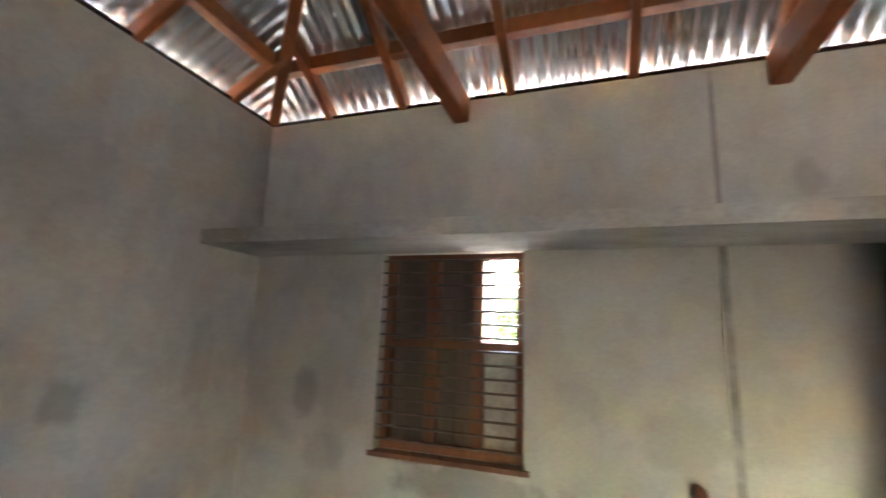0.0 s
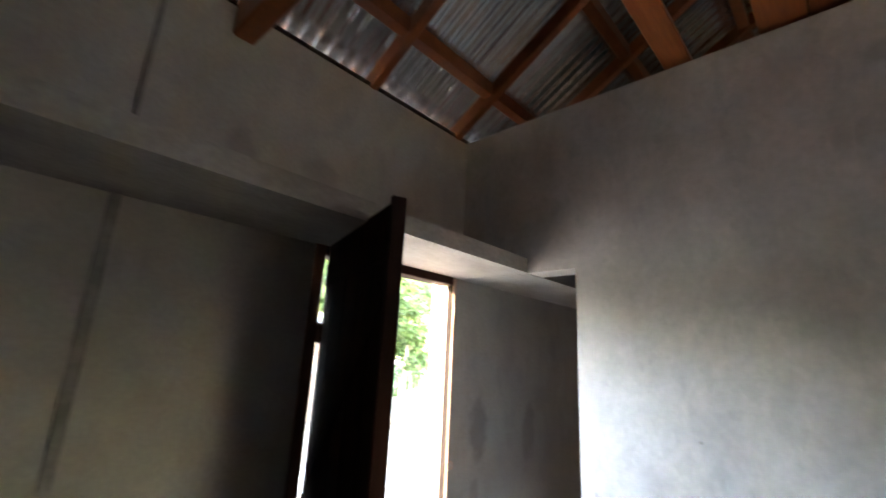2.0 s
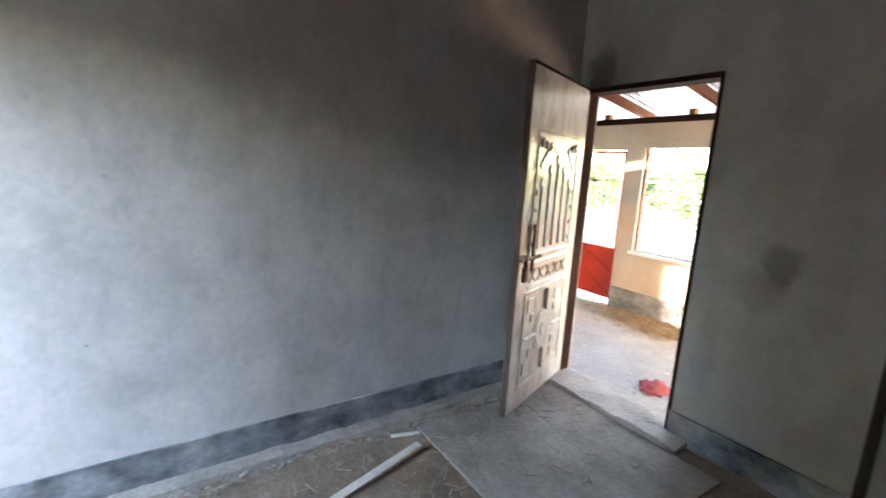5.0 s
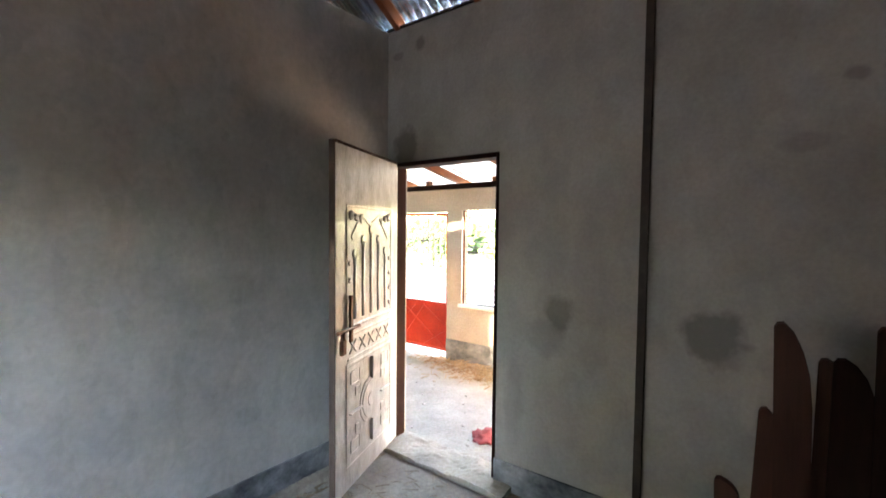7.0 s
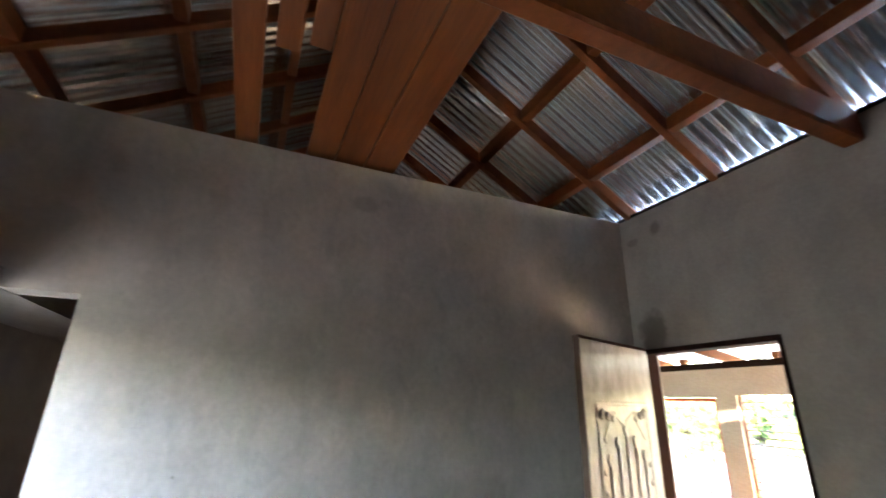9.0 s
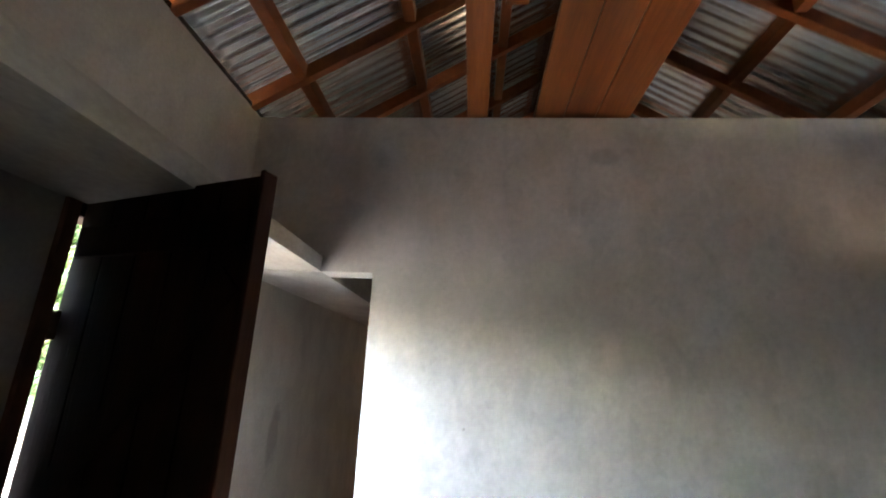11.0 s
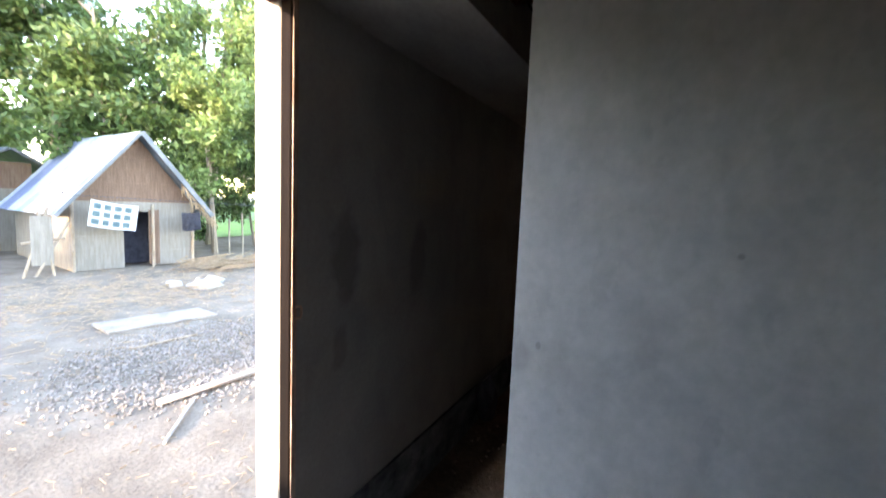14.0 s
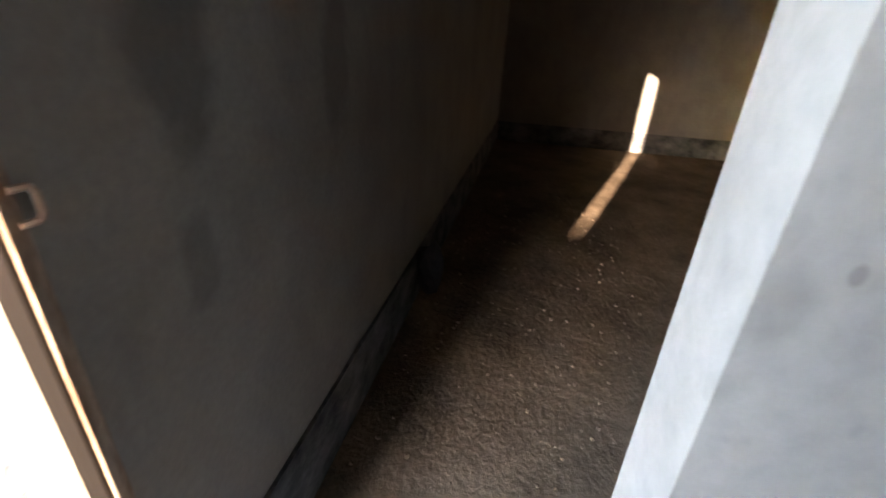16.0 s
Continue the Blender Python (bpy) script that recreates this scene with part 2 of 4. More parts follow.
STRAW_DULL = mat("dusty_straw", (0.20, 0.165, 0.125), (0.34, 0.29, 0.23), 8.0, 0.9, 0.1, 30)
GRAVEL = mat("gravel_chips", (0.17, 0.149, 0.126), (0.30, 0.27, 0.237), 9.0, 0.9, 0.4, 60)
MUD = mat("mat_wall", (0.18, 0.16, 0.135), (0.25, 0.228, 0.195), 3.0, 0.9, 0.5, 30, stretch=(6, 6, 0.8), vary=0.1)
MAT_BROWN = mat("bamboo_mat", (0.13, 0.080, 0.054), (0.20, 0.132, 0.093), 3.0, 0.9, 0.6, 24, stretch=(7, 7, 0.8), vary=0.12)
TARP = mat("tarpaulin", (0.55, 0.59, 0.63), (0.72, 0.74, 0.76), 0.9, 0.5, 0.1, 20, stretch=(1, 0.35, 1))
TARP_BLUE = mat("blue_tarpaulin", (0.20, 0.25, 0.42), (0.32, 0.37, 0.52), 2.0, 0.45, 0.1, 20)
TARP_TEAL = mat("teal_tarpaulin", (0.30, 0.50, 0.50), (0.46, 0.62, 0.61), 2.0, 0.45, 0.1, 20)
TARP_GREY = mat("grey_tarpaulin", (0.36, 0.39, 0.43), (0.48, 0.51, 0.54), 2.0, 0.45, 0.1, 20)
TARP_DARK = mat("dark_tarpaulin", (0.10, 0.11, 0.12), (0.18, 0.19, 0.20), 3.0, 0.6, 0.2, 30)
BARK = mat("bark", (0.22, 0.17, 0.12), (0.36, 0.30, 0.23), 6.0, 0.95, 0.6, 30, stretch=(2, 2, 0.5))
LEAF = leafy("leaf_green", (0.045, 0.085, 0.024), (0.13, 0.18, 0.06))
LEAF_LIGHT = leafy("leaf_light", (0.09, 0.15, 0.04), (0.22, 0.27, 0.09))
CLOTH_WHITE = mat("cloth_white", (0.68, 0.68, 0.66), (0.78, 0.78, 0.76), 5.0, 0.9, 0.2, 50)
CLOTH_TEAL = mat("cloth_teal", (0.12, 0.20, 0.22), (0.19, 0.28, 0.30), 8.0, 0.9, 0.2, 50)
# dark cloth tone, also used for the shade inside the hut
CLOTH_AND_SHADE = mat("dark_cloth_and_shade", (0.05, 0.05, 0.065), (0.09, 0.09, 0.11), 8.0, 0.9, 0.2, 50)
CLOTH_RED = mat("cloth_red", (0.22, 0.045, 0.05), (0.34, 0.08, 0.085), 8.0, 0.9, 0.3, 50)
BOARDWOOD = mat("old_board_wood", (0.032, 0.012, 0.008), (0.075, 0.029, 0.017), 3.0, 0.7, 0.25, 30, stretch=(3, 3, 0.3), vary=0.3, spec=0.2)
PIPE = mat("dark_strip", (0.030, 0.022, 0.018), (0.06, 0.045, 0.035), 6.0, 0.7, 0.2, 40)
PIPE_GREY = mat("grey_strip", (0.15, 0.145, 0.14), (0.26, 0.25, 0.24), 6.0, 0.7, 0.2, 40)


# ---- mesh helpers ----
def add_box(bm, x0, x1, y0, y1, z0, z1, m=None, bevel=0.0):
    r = bmesh.ops.create_cube(bm, size=1.0)
    vs = r["verts"]
    for v in vs:
        v.co = Vector((x0 + (v.co.x + 0.5) * (x1 - x0), y0 + (v.co.y + 0.5) * (y1 - y0), z0 + (v.co.z + 0.5) * (z1 - z0)))
    if bevel:
        es = list({e for v in vs for e in v.link_edges})
        r = bmesh.ops.bevel(bm, geom=es, offset=bevel, segments=1, affect="EDGES")
        vs = list({v for f in r["faces"] for v in f.verts} | {v for v in vs if v.is_valid})
    if m is not None:
        bmesh.ops.transform(bm, matrix=m, verts=vs)
    return vs


def box(*a, m=None, bevel=0.0):
    bm = bmesh.new()
    add_box(bm, *a, m=m, bevel=bevel)
    return bm


def boxes(rows, bevel=0.0):
    bm = bmesh.new()
    for r in rows:
        add_box(bm, *r, bevel=bevel)
    return bm


def beam(a, b, w, h, bevel=0.004, up=(0, 0, 1)):
    """A straight timber from a to b, w wide and h high, centred on its axis."""
    a, b = Vector(a), Vector(b)
    d = (b - a).normalized()
    side = d.cross(Vector(up)).normalized()
    top = side.cross(d)
    m = Matrix((side, d, top)).transposed().to_4x4()
    m.translation = a
    return box(-w / 2, w / 2, 0, (b - a).length, -h / 2, h / 2, m=m, bevel=bevel)


def rod(a, b, r, seg=8, r2=None):
    a, b = Vector(a), Vector(b)
    bm = bmesh.new()
    q = (b - a).to_track_quat("Z", "Y").to_matrix().to_4x4()
    q.translation = (a + b) / 2
    bmesh.ops.create_cone(bm, cap_ends=True, segments=seg, radius1=r, radius2=r if r2 is None else r2, depth=(b - a).length, matrix=q)
    return bm


def mesh_of(name, bm, material, smooth=False):
    me = bpy.data.meshes.new(name)
    bm.to_mesh(me)
    bm.free()
    me.materials.append(material)
    if smooth:
        for p in me.polygons:
            p.use_smooth = True
    return me


def part(name, bm, material, parent=None, label="", smooth=False):
    ob = new(name, mesh_of(name, bm, material, smooth))
    if parent is not None:
        ob.parent = parent
    if label:
        ob["label"] = label
    return ob


def thing(name, bm, material, label, category, group="", kind="", smooth=False):
    return tagged(part(name, bm, material, smooth=smooth), label, category, group, kind)


def empty(name, m, label, category, group="", kind=""):
    ob = new(name)
    ob.matrix_world = m
    return tagged(ob, label, category, group, kind)


def lump(bm, c, r, squash=0.7, seed=0, sub=1):
    """A small uneven stone."""
    res = bmesh.ops.create_icosphere(bm, subdivisions=sub, radius=1.0)
    rr = random.Random(seed)
    turn = Euler((rr.random() * 6, rr.random() * 6, rr.random() * 6)).to_matrix()
    for v in res["verts"]:
        k = 1 + 0.28 * (rr.random() - 0.5) * 2
        p = turn @ (v.co * k)
        v.co = Vector(c) + Vector((p.x * r, p.y * r, p.z * r * squash))
    return res["verts"]


def uneven(x0, x1, y0, y1, z, step, amp, freq=2.0, depth=0.0):
    """A sheet of ground with small swells; depth gives it a body."""
    nx, ny = max(2, int((x1 - x0) / step)), max(2, int((y1 - y0) / step))
    bm = bmesh.new()
    rows = []
    for j in range(ny + 1):
        row = []
        for i in range(nx + 1):
            x, y = x0 + (x1 - x0) * i / nx, y0 + (y1 - y0) * j / ny
            h = noise.noise((x * freq, y * freq, z)) + 0.5 * noise.noise((x * freq * 4, y * freq * 4, z + 3))
            row.append(bm.verts.new((x, y, z + amp * h)))
        rows.append(row)
    for j in range(ny):
        for i in range(nx):
            bm.faces.new((rows[j][i], rows[j][i + 1], rows[j + 1][i + 1], rows[j + 1][i]))
    if depth:
        edges = [e for e in bm.edges if e.is_boundary]
        r = bmesh.ops.extrude_edge_only(bm, edges=edges)
        for v in r["geom"]:
            if isinstance(v, bmesh.types.BMVert):
                v.co.z = z - depth
    return bm

# ---- plan: room x -4.25..0, y -3.8..0; side room x 0.15..5.9; veranda south ----
TOP, WT, XW, YS, XE = 2.985, 0.14, -4.278, -3.812, 5.9
DOOR_L, DOOR_R, HEAD = -0.93, -0.072, 2.1

# ---- walls, floors, ledge ----
wall_north = thing("wall_north", boxes([
    (XW - WT, -3.396, 0, WT, -0.5, TOP), (-3.396, -2.597, 0, WT, -0.5, 1.04), (-3.396, -2.597, 0, WT, 2.118, TOP),
    (-2.597, DOOR_L - 0.05, 0, WT, -0.5, TOP), (DOOR_L - 0.05, DOOR_R + 0.02, 0, WT, HEAD + 0.02, TOP),
    (DOOR_L - 0.05, DOOR_R + 0.02, 0, WT, -0.5, -0.01), (DOOR_R + 0.02, XE + WT, 0, WT, -0.5, TOP)]),
    PLASTER_N, "grey cement-plastered wall with damp stains", "wall", kind="structure")
wall_east = thing("wall_east", boxes([
    (0, 0.15, YS, -0.723, -0.02, TOP), (0, 0.15, -0.723, -0.003, HEAD, TOP)]),
    PLASTER_E, "pale grey cement-plastered partition wall with trowel marks", "wall", kind="structure")
wall_south = thing("wall_south", boxes([
    (XW - WT, -0.929, YS - WT, YS, -0.5, TOP), (-0.929, -0.063, YS - WT, YS, 2.05, TOP), (-0.929, -0.063, YS - WT, YS, -0.5, -0.01),
    (-0.063, XE + WT, YS - WT, YS, -0.5, TOP)]),
    PLASTER_S, "grey cement-plastered wall with round damp patches", "wall", kind="structure")
wall_west = thing("wall_west", box(XW - WT, XW, YS + 0.002, -0.002, -0.5, TOP), PLASTER, "dim grey cement-plastered wall", "wall", kind="structure")
wall_far_east = thing("wall_far_east", box(XE, XE + WT, YS + 0.002, -0.002, -0.5, TOP), PLASTER, "dark plastered wall of the side room", "wall", kind="structure")
for name, rows, where in (
        ("plinth_east", [(-0.012, 0.0, YS, -0.723, -0.01, 0.20)], "partition"),
        ("plinth_south", [(XW, -0.925, YS, YS + 0.012, -0.01, 0.17)], "south wall"),
        ("plinth_north", [(XW, DOOR_L - 0.06, -0.012, 0, -0.01, 0.26), (0.005, XE, -0.012, 0, -0.01, 0.26)], "north wall"),
        ("plinth_far_east", [(XE - 0.012, XE, YS + 0.01, -0.02, -0.01, 0.24)], "far wall")):
    thing(name, boxes(rows), PLINTH, "dark blue-grey cement skirting band with worn patches", "skirting", kind="structure")
ledge = boxes([(XW, -0.002, -0.455, 0, HEAD, 2.178), (0.152, XE, -0.455, 0, HEAD, 2.178), (-0.002, 0.152, -0.455, -0.001, HEAD - 0.003, HEAD - 0.001)], bevel=0.0)
thing("concrete_ledge", ledge, LEDGE, "rough cast concrete lintel ledge running along the wall", "ledge", kind="structure")
# added strips close the eave gap so the side room stays dark
thing("eave_light_block", boxes([(0.2, XE + WT, 0.002, WT - 0.002, TOP + 0.023, TOP + 0.13), (0.2, XE + WT, YS - WT + 0.002, YS - 0.002, TOP + 0.023, TOP + 0.13), (XE + 0.002, XE + WT, YS, 0, TOP + 0.001, TOP + 0.13)]),
      PLASTER, "plastered infill added unseen to keep eave daylight out of the side room", "wall", kind="structure")
thing("floor", uneven(XW, -0.001, YS, 0.0, 0.0, 0.05, 0.012, 2.2, depth=0.45), DIRT, "unfinished dusty earth floor with debris", "floor", kind="structure")
thing("floor_side_room", uneven(0.0, XE, YS, 0.0, -0.012, 0.06, 0.012, 2.0, depth=0.4), DIRT, "bare brown earth floor", "floor", kind="structure")
thing("threshold_south", uneven(-1.05, -0.03, YS - WT - 0.01, YS + 0.14, 0.035, 0.025, 0.018, 7.0, depth=0.08), CEMENT,
      "rough cement door threshold", "threshold", kind="structure")
thing("floor_patch", uneven(-1.3, -0.16, YS + 0.16, -2.55, 0.014, 0.05, 0.008, 3.0, depth=0.05), DUSTY, "smooth dusty cement floor patch", "floor", kind="structure")
# mortar kerb along the foot of the partition
bm = bmesh.new()
prev = None
for i in range(156):
    y = -0.70 - i * 0.02
    w = 0.085 + 0.022 * noise.noise((y * 5, 0, 3)) + 0.012 * noise.noise((y * 23, 1, 0))
    h = 0.046 + 0.014 * noise.noise((y * 7, 4, 0)) + 0.007 * noise.noise((y * 31, 2, 0))
    ring = [bm.verts.new(p) for p in ((-0.013, y, -0.02), (-0.013, y, h), (-w * 0.6, y, h * 0.92), (-w * 0.9, y, h * 0.62), (-w, y, -0.02))]
    if prev:
        for k in range(4):
            bm.faces.new((prev[k], prev[k + 1], ring[k + 1], ring[k]))
    prev = ring
for i in range(150):
    lump(bm, (-0.10 + rng.uniform(-0.03, 0.03), -0.72 - i * 0.0203, 0.004), rng.uniform(0.006, 0.022), 0.6, i)
thing("mortar_kerb", bm, DUSTY, "crumbly mortar kerb along the wall foot", "kerb", kind="structure")


# ---- vertical strips in the plaster ----
thing("conduit_strip", boxes([(-1.720, -1.686, -0.012, 0, 0.26, HEAD), (-1.712, -1.694, -0.008, 0, 2.178, 2.965)], bevel=0.004), PIPE_GREY,
      "grey vertical conduit strip on the plastered wall", "conduit", kind="structure")
thing("column_strip", box(-1.775, -1.735, YS, YS + 0.02, 0.0, 2.97, bevel=0.004), PIPE, "dark timber strip set upright in the plaster", "timber strip", kind="structure")

# ---- roof: hipped, corrugated tin on red timbers ----
SL, RID = 0.61, 1.9
SHEET_UP = 0.19


def roof_z(d):
    return TOP + SL * d


def corrugated(to_world, u0, u1, reach, low, pitch=0.076, amp=0.012):
    bm = bmesh.new()
    n = max(2, int(round((u1 - u0) / (pitch / 6))))
    prev = None
    for i in range(n + 1):
        u = u0 + (u1 - u0) * i / n
        z = SHEET_UP + amp * math.sin(2 * math.pi * u / pitch)
        top = reach(u)
        col = [bm.verts.new(to_world(u, low + (top - low) * k / 3, z)) for k in range(4)]
        if prev:
            for k in range(3):
                bm.faces.new((prev[k], col[k], col[k + 1], prev[k + 1]))
        prev = col
    return bm


ROOF_W, ROOF_E = XW - 0.5, XE + 0.6
roof = empty("roof", pose(0, 0, 0), "hipped corrugated tin roof on red timber rafters", "roof", kind="structure")


def slope_sheets(to_world, a, b, reach, low, name="roof_sheet"):
    u = a
    while u < b - 0.01:
        e = min(u + 0.76, b)
        part(name, corrugated(to_world, u, e + 0.02, reach, low), TIN, roof, smooth=True)
        u = e


def hip_reach(u):
    return min(RID, max(-0.49, u - XW), max(-0.49, XE - u))


slope_sheets(lambda u, d, z: (u, -d, roof_z(d) + z), ROOF_W, ROOF_E, hip_reach, -0.23)
slope_sheets(lambda u, d, z: (u, YS + d, roof_z(d) + z), ROOF_W, ROOF_E, hip_reach, -0.23)


def end_reach(u):
    return max(-0.49, min(RID, -u, u - YS))


# west overhang reaches lower, out of view, to stop low sun leaking in
slope_sheets(lambda u, d, z: (XW + d, u, roof_z(d) + z), YS - 0.5, 0.5, lambda u: max(-0.7, end_reach(u)), -0.78)
slope_sheets(lambda u, d, z: (XE - d, u, roof_z(d) + z), YS - 0.5, 0.5, end_reach, -0.5)
for cx, cy, sx, sy in ((XW, 0, 1, -1), (XW, YS, 1, 1), (XE, 0, -1, -1), (XE, YS, -1, 1)):
    part("hip_cap", beam((cx - 0.45 * sx, cy - 0.45 * sy, roof_z(-0.45) + SHEET_UP + 0.012), (cx + RID * sx, cy + RID * sy, roof_z(RID) + SHEET_UP + 0.012), 0.30, 0.012, bevel=0), TIN, roof)
part("ridge_cap", box(XW + RID - 0.1, XE - RID + 0.1, -2.08, -1.72, roof_z(RID) + SHEET_UP - 0.03, roof_z(RID) + SHEET_UP - 0.02), TIN, roof)
frame_lab = "red-brown sawn roof timbers under corrugated tin"
timbers = empty("roof_frame", pose(0, 0, 0), frame_lab, "roof frame", kind="structure")
for x in [-3.84, -3.32, -2.67, -2.04, -1.41, -0.76, -0.09] + [0.53 + 0.63 * i for i in range(9)]:
    up = max(0.2, min(RID, x - XW, XE - x))
    for y0, s in ((0.0, -1), (YS, 1)):
        a, b = (x, y0 - s * 0.18, roof_z(-0.18) + 0.045), (x, y0 + s * up, roof_z(up) + 0.045)
        part("rafter", beam(a, b, 0.048, 0.085), TIMBER, timbers)
for d, dn in ((0.33, 0.25), (0.88, 0.84), (1.42, 1.40), (1.84, 1.84)):
    for y, e in ((-dn, dn), (YS + d, d)):
        part("purlin", beam((XW + e, y, roof_z(e) + 0.07), (XE - e, y, roof_z(e) + 0.07), 0.065, 0.085), TIMBER, timbers)
    for x, s in ((XW + dn, 1), (XE - dn, -1)):
        part("purlin", beam((x, YS + dn, roof_z(dn) + 0.07), (x, -dn, roof_z(dn) + 0.07), 0.065, 0.085), TIMBER, timbers)
for y in [-0.6 * i - 0.35 for i in range(6)]:
    up = min(RID, -y, y - YS)
    for x0, s in ((XW, 1), (XE, -1)):
        part("rafter", beam((x0 - s * 0.45, y, roof_z(-0.45) + 0.045), (x0 + s * up, y, roof_z(up) + 0.045), 0.048, 0.085), TIMBER, timbers)
for cx, cy, sx, sy in ((XW, 0, 1, -1), (XW, YS, 1, 1), (XE, 0, -1, -1), (XE, YS, -1, 1)):
    part("hip_rafter", beam((cx - 0.4 * sx, cy - 0.4 * sy, roof_z(-0.4) + 0.06), (cx + RID * sx, cy + RID * sy, roof_z(RID) + 0.06), 0.07, 0.11), TIMBER, timbers)
part("ridge_board", beam((XW + RID, -1.9, roof_z(RID) + 0.07), (XE - RID, -1.9, roof_z(RID) + 0.07), 0.05, 0.14), TIMBER, timbers)
for y in (WT / 2, YS - WT / 2):
    part("wall_plate", box(XW - 0.1, XE + 0.1, y - 0.075, y + 0.075, TOP + 0.001, TOP + 0.022), DARKWOOD, timbers, "dark thin timber wall plate")
part("wall_plate", box(XW - WT, XW + 0.004, YS + 0.01, -0.01, TOP + 0.001, TOP + 0.022), DARKWOOD, timbers)
for x in (-2.95, -1.42, 1.9, 3.9):
    part("tie_beam", box(x - 0.045, x + 0.045, YS + 0.004, -0.004, TOP - 0.14, TOP + 0.025, bevel=0.010), TIMBER, timbers, "heavy red-brown tie beam")
    part("king_post", box(x - 0.04, x + 0.04, -1.945, -1.855, TOP + 0.025, roof_z(RID) + 0.0, bevel=0.005), TIMBER, timbers)
    for s in (-1, 1):
        part("strut", beam((x, -1.9 + s * 0.06, TOP + 0.2), (x, -1.9 + s * 0.95, roof_z(0.95) + 0.02), 0.05, 0.07), TIMBER, timbers)

# ---- planks stored across the tie beams and the partition ----
for y0, y1, x1, z in ((-1.703, -1.543, 0.35, 3.040), (-1.873, -1.707, 0.45, 3.042), (-2.06, -1.877, 0.30, 3.039), (-1.29, -1.175, 0.13, 3.041), (-1.42, -1.33, -0.74, 3.0395),
                      (-1.538, -1.452, -0.80, 3.041), (-1.82, -1.62, -0.2, 3.071), (-2.05, -1.83, -0.5, 3.073)):
    thing("stored_plank", box(-3.5 + rng.uniform(-0.2, 0.2), x1, y0, y1, z - 0.028, z, bevel=0.004), PLANK,
          "reddish-brown sawn plank stored on the tie beams", "plank", group="planks stored under the roof")

# ---- outside door: dark braced leaf standing open, timber frame ----
door_1 = empty("door_1", pose(0, 0, 0), "timber door frame in the outside doorway", "door frame", kind="structure")
# inner jamb is coloured near-black for the shade beside the sunlit outer jamb
part("jamb", box(DOOR_R - 0.010, DOOR_R + 0.02, -0.008, 0.0345, 0.0, HEAD + 0.02, bevel=0.003), JAMB_SHADE, door_1)
part("edge_strip", box(DOOR_R - 0.005, DOOR_R + 0.018, -0.0135, -0.0082, 0.0, HEAD - 0.002, bevel=0.002), WORNEDGE, door_1, "worn red-brown edge strip")
for z in (0.35, 1.68):
    part("hinge", box(DOOR_L - 0.002, -0.872, -0.028, -0.004, z, z + 0.085, bevel=0.003), IRON, door_1, "rusty iron hinge")
part("jamb", box(DOOR_R - 0.012, DOOR_R + 0.02, 0.035, 0.147, -0.02, HEAD + 0.02, bevel=0.004), PALEWOOD, door_1, "pale bare timber jamb facing the yard")
part("jamb", box(DOOR_L - 0.05, DOOR_L, -0.014, 0.075, 0.0, HEAD + 0.02, bevel=0.004), FRAMEWOOD, door_1)
part("head", box(DOOR_L, DOOR_R - 0.012, -0.014, 0.075, HEAD - 0.045, HEAD + 0.02, bevel=0.004), EDGERED, door_1)
part("sill", box(DOOR_L, DOOR_R - 0.045, -0.01, 0.14, -0.01, 0.02, bevel=0.004), CEMENT, door_1)
bm = bmesh.new()
for a, b in (((0, 0, 0), (0.017, -0.004, 0)), ((0.017, -0.004, 0), (0.022, -0.004, -0.008)), ((0.022, -0.004, -0.008), (0.022, -0.004, -0.030)),
             ((0.022, -0.004, -0.030), (0.017, -0.004, -0.038)), ((0.017, -0.004, -0.038), (0, 0, -0.038))):
    o = Vector((DOOR_R + 0.010, -0.014, 1.12))
    r = rod(o + Vector(a), o + Vector(b), 0.0045)
    me = bpy.data.meshes.new("tmp")
    r.to_mesh(me)
    r.free()
    bm.from_mesh(me)
    bpy.data.meshes.remove(me)
part("latch_staple", bm, LATCH, door_1, "worn metal latch staple")


def hinged(origin, free):
    o, f = Vector(origin), Vector(free)
    return pose(o.x, o.y, 0, 0, 0, math.degrees(math.atan2(f.y - o.y, f.x - o.x)))


LA = 0.715
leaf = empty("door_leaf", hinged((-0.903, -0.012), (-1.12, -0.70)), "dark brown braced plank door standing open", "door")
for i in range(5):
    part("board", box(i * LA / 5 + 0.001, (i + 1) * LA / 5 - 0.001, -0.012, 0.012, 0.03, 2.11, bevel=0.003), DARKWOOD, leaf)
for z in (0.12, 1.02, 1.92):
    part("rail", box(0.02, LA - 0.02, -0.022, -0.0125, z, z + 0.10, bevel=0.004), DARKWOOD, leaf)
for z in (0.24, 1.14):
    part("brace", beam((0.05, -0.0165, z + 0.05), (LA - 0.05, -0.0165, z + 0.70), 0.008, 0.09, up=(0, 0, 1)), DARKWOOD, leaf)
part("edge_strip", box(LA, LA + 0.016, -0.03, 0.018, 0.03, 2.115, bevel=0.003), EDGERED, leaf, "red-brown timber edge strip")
for z in (0.35, 1.68):
    part("hinge_pin", rod((-0.012, 0.018, z - 0.005), (-0.012, 0.018, z + 0.09), 0.010), IRON, leaf)
lbolt = part("bolt", rod((LA - 0.16, 0.026, 1.06), (LA + 0.01, 0.026, 1.06), 0.009), IRON, leaf, "rusty sliding bolt")
part("bolt_plate", box(LA - 0.14, LA - 0.02, 0.0125, 0.018, 1.035, 1.085), IRON, lbolt)

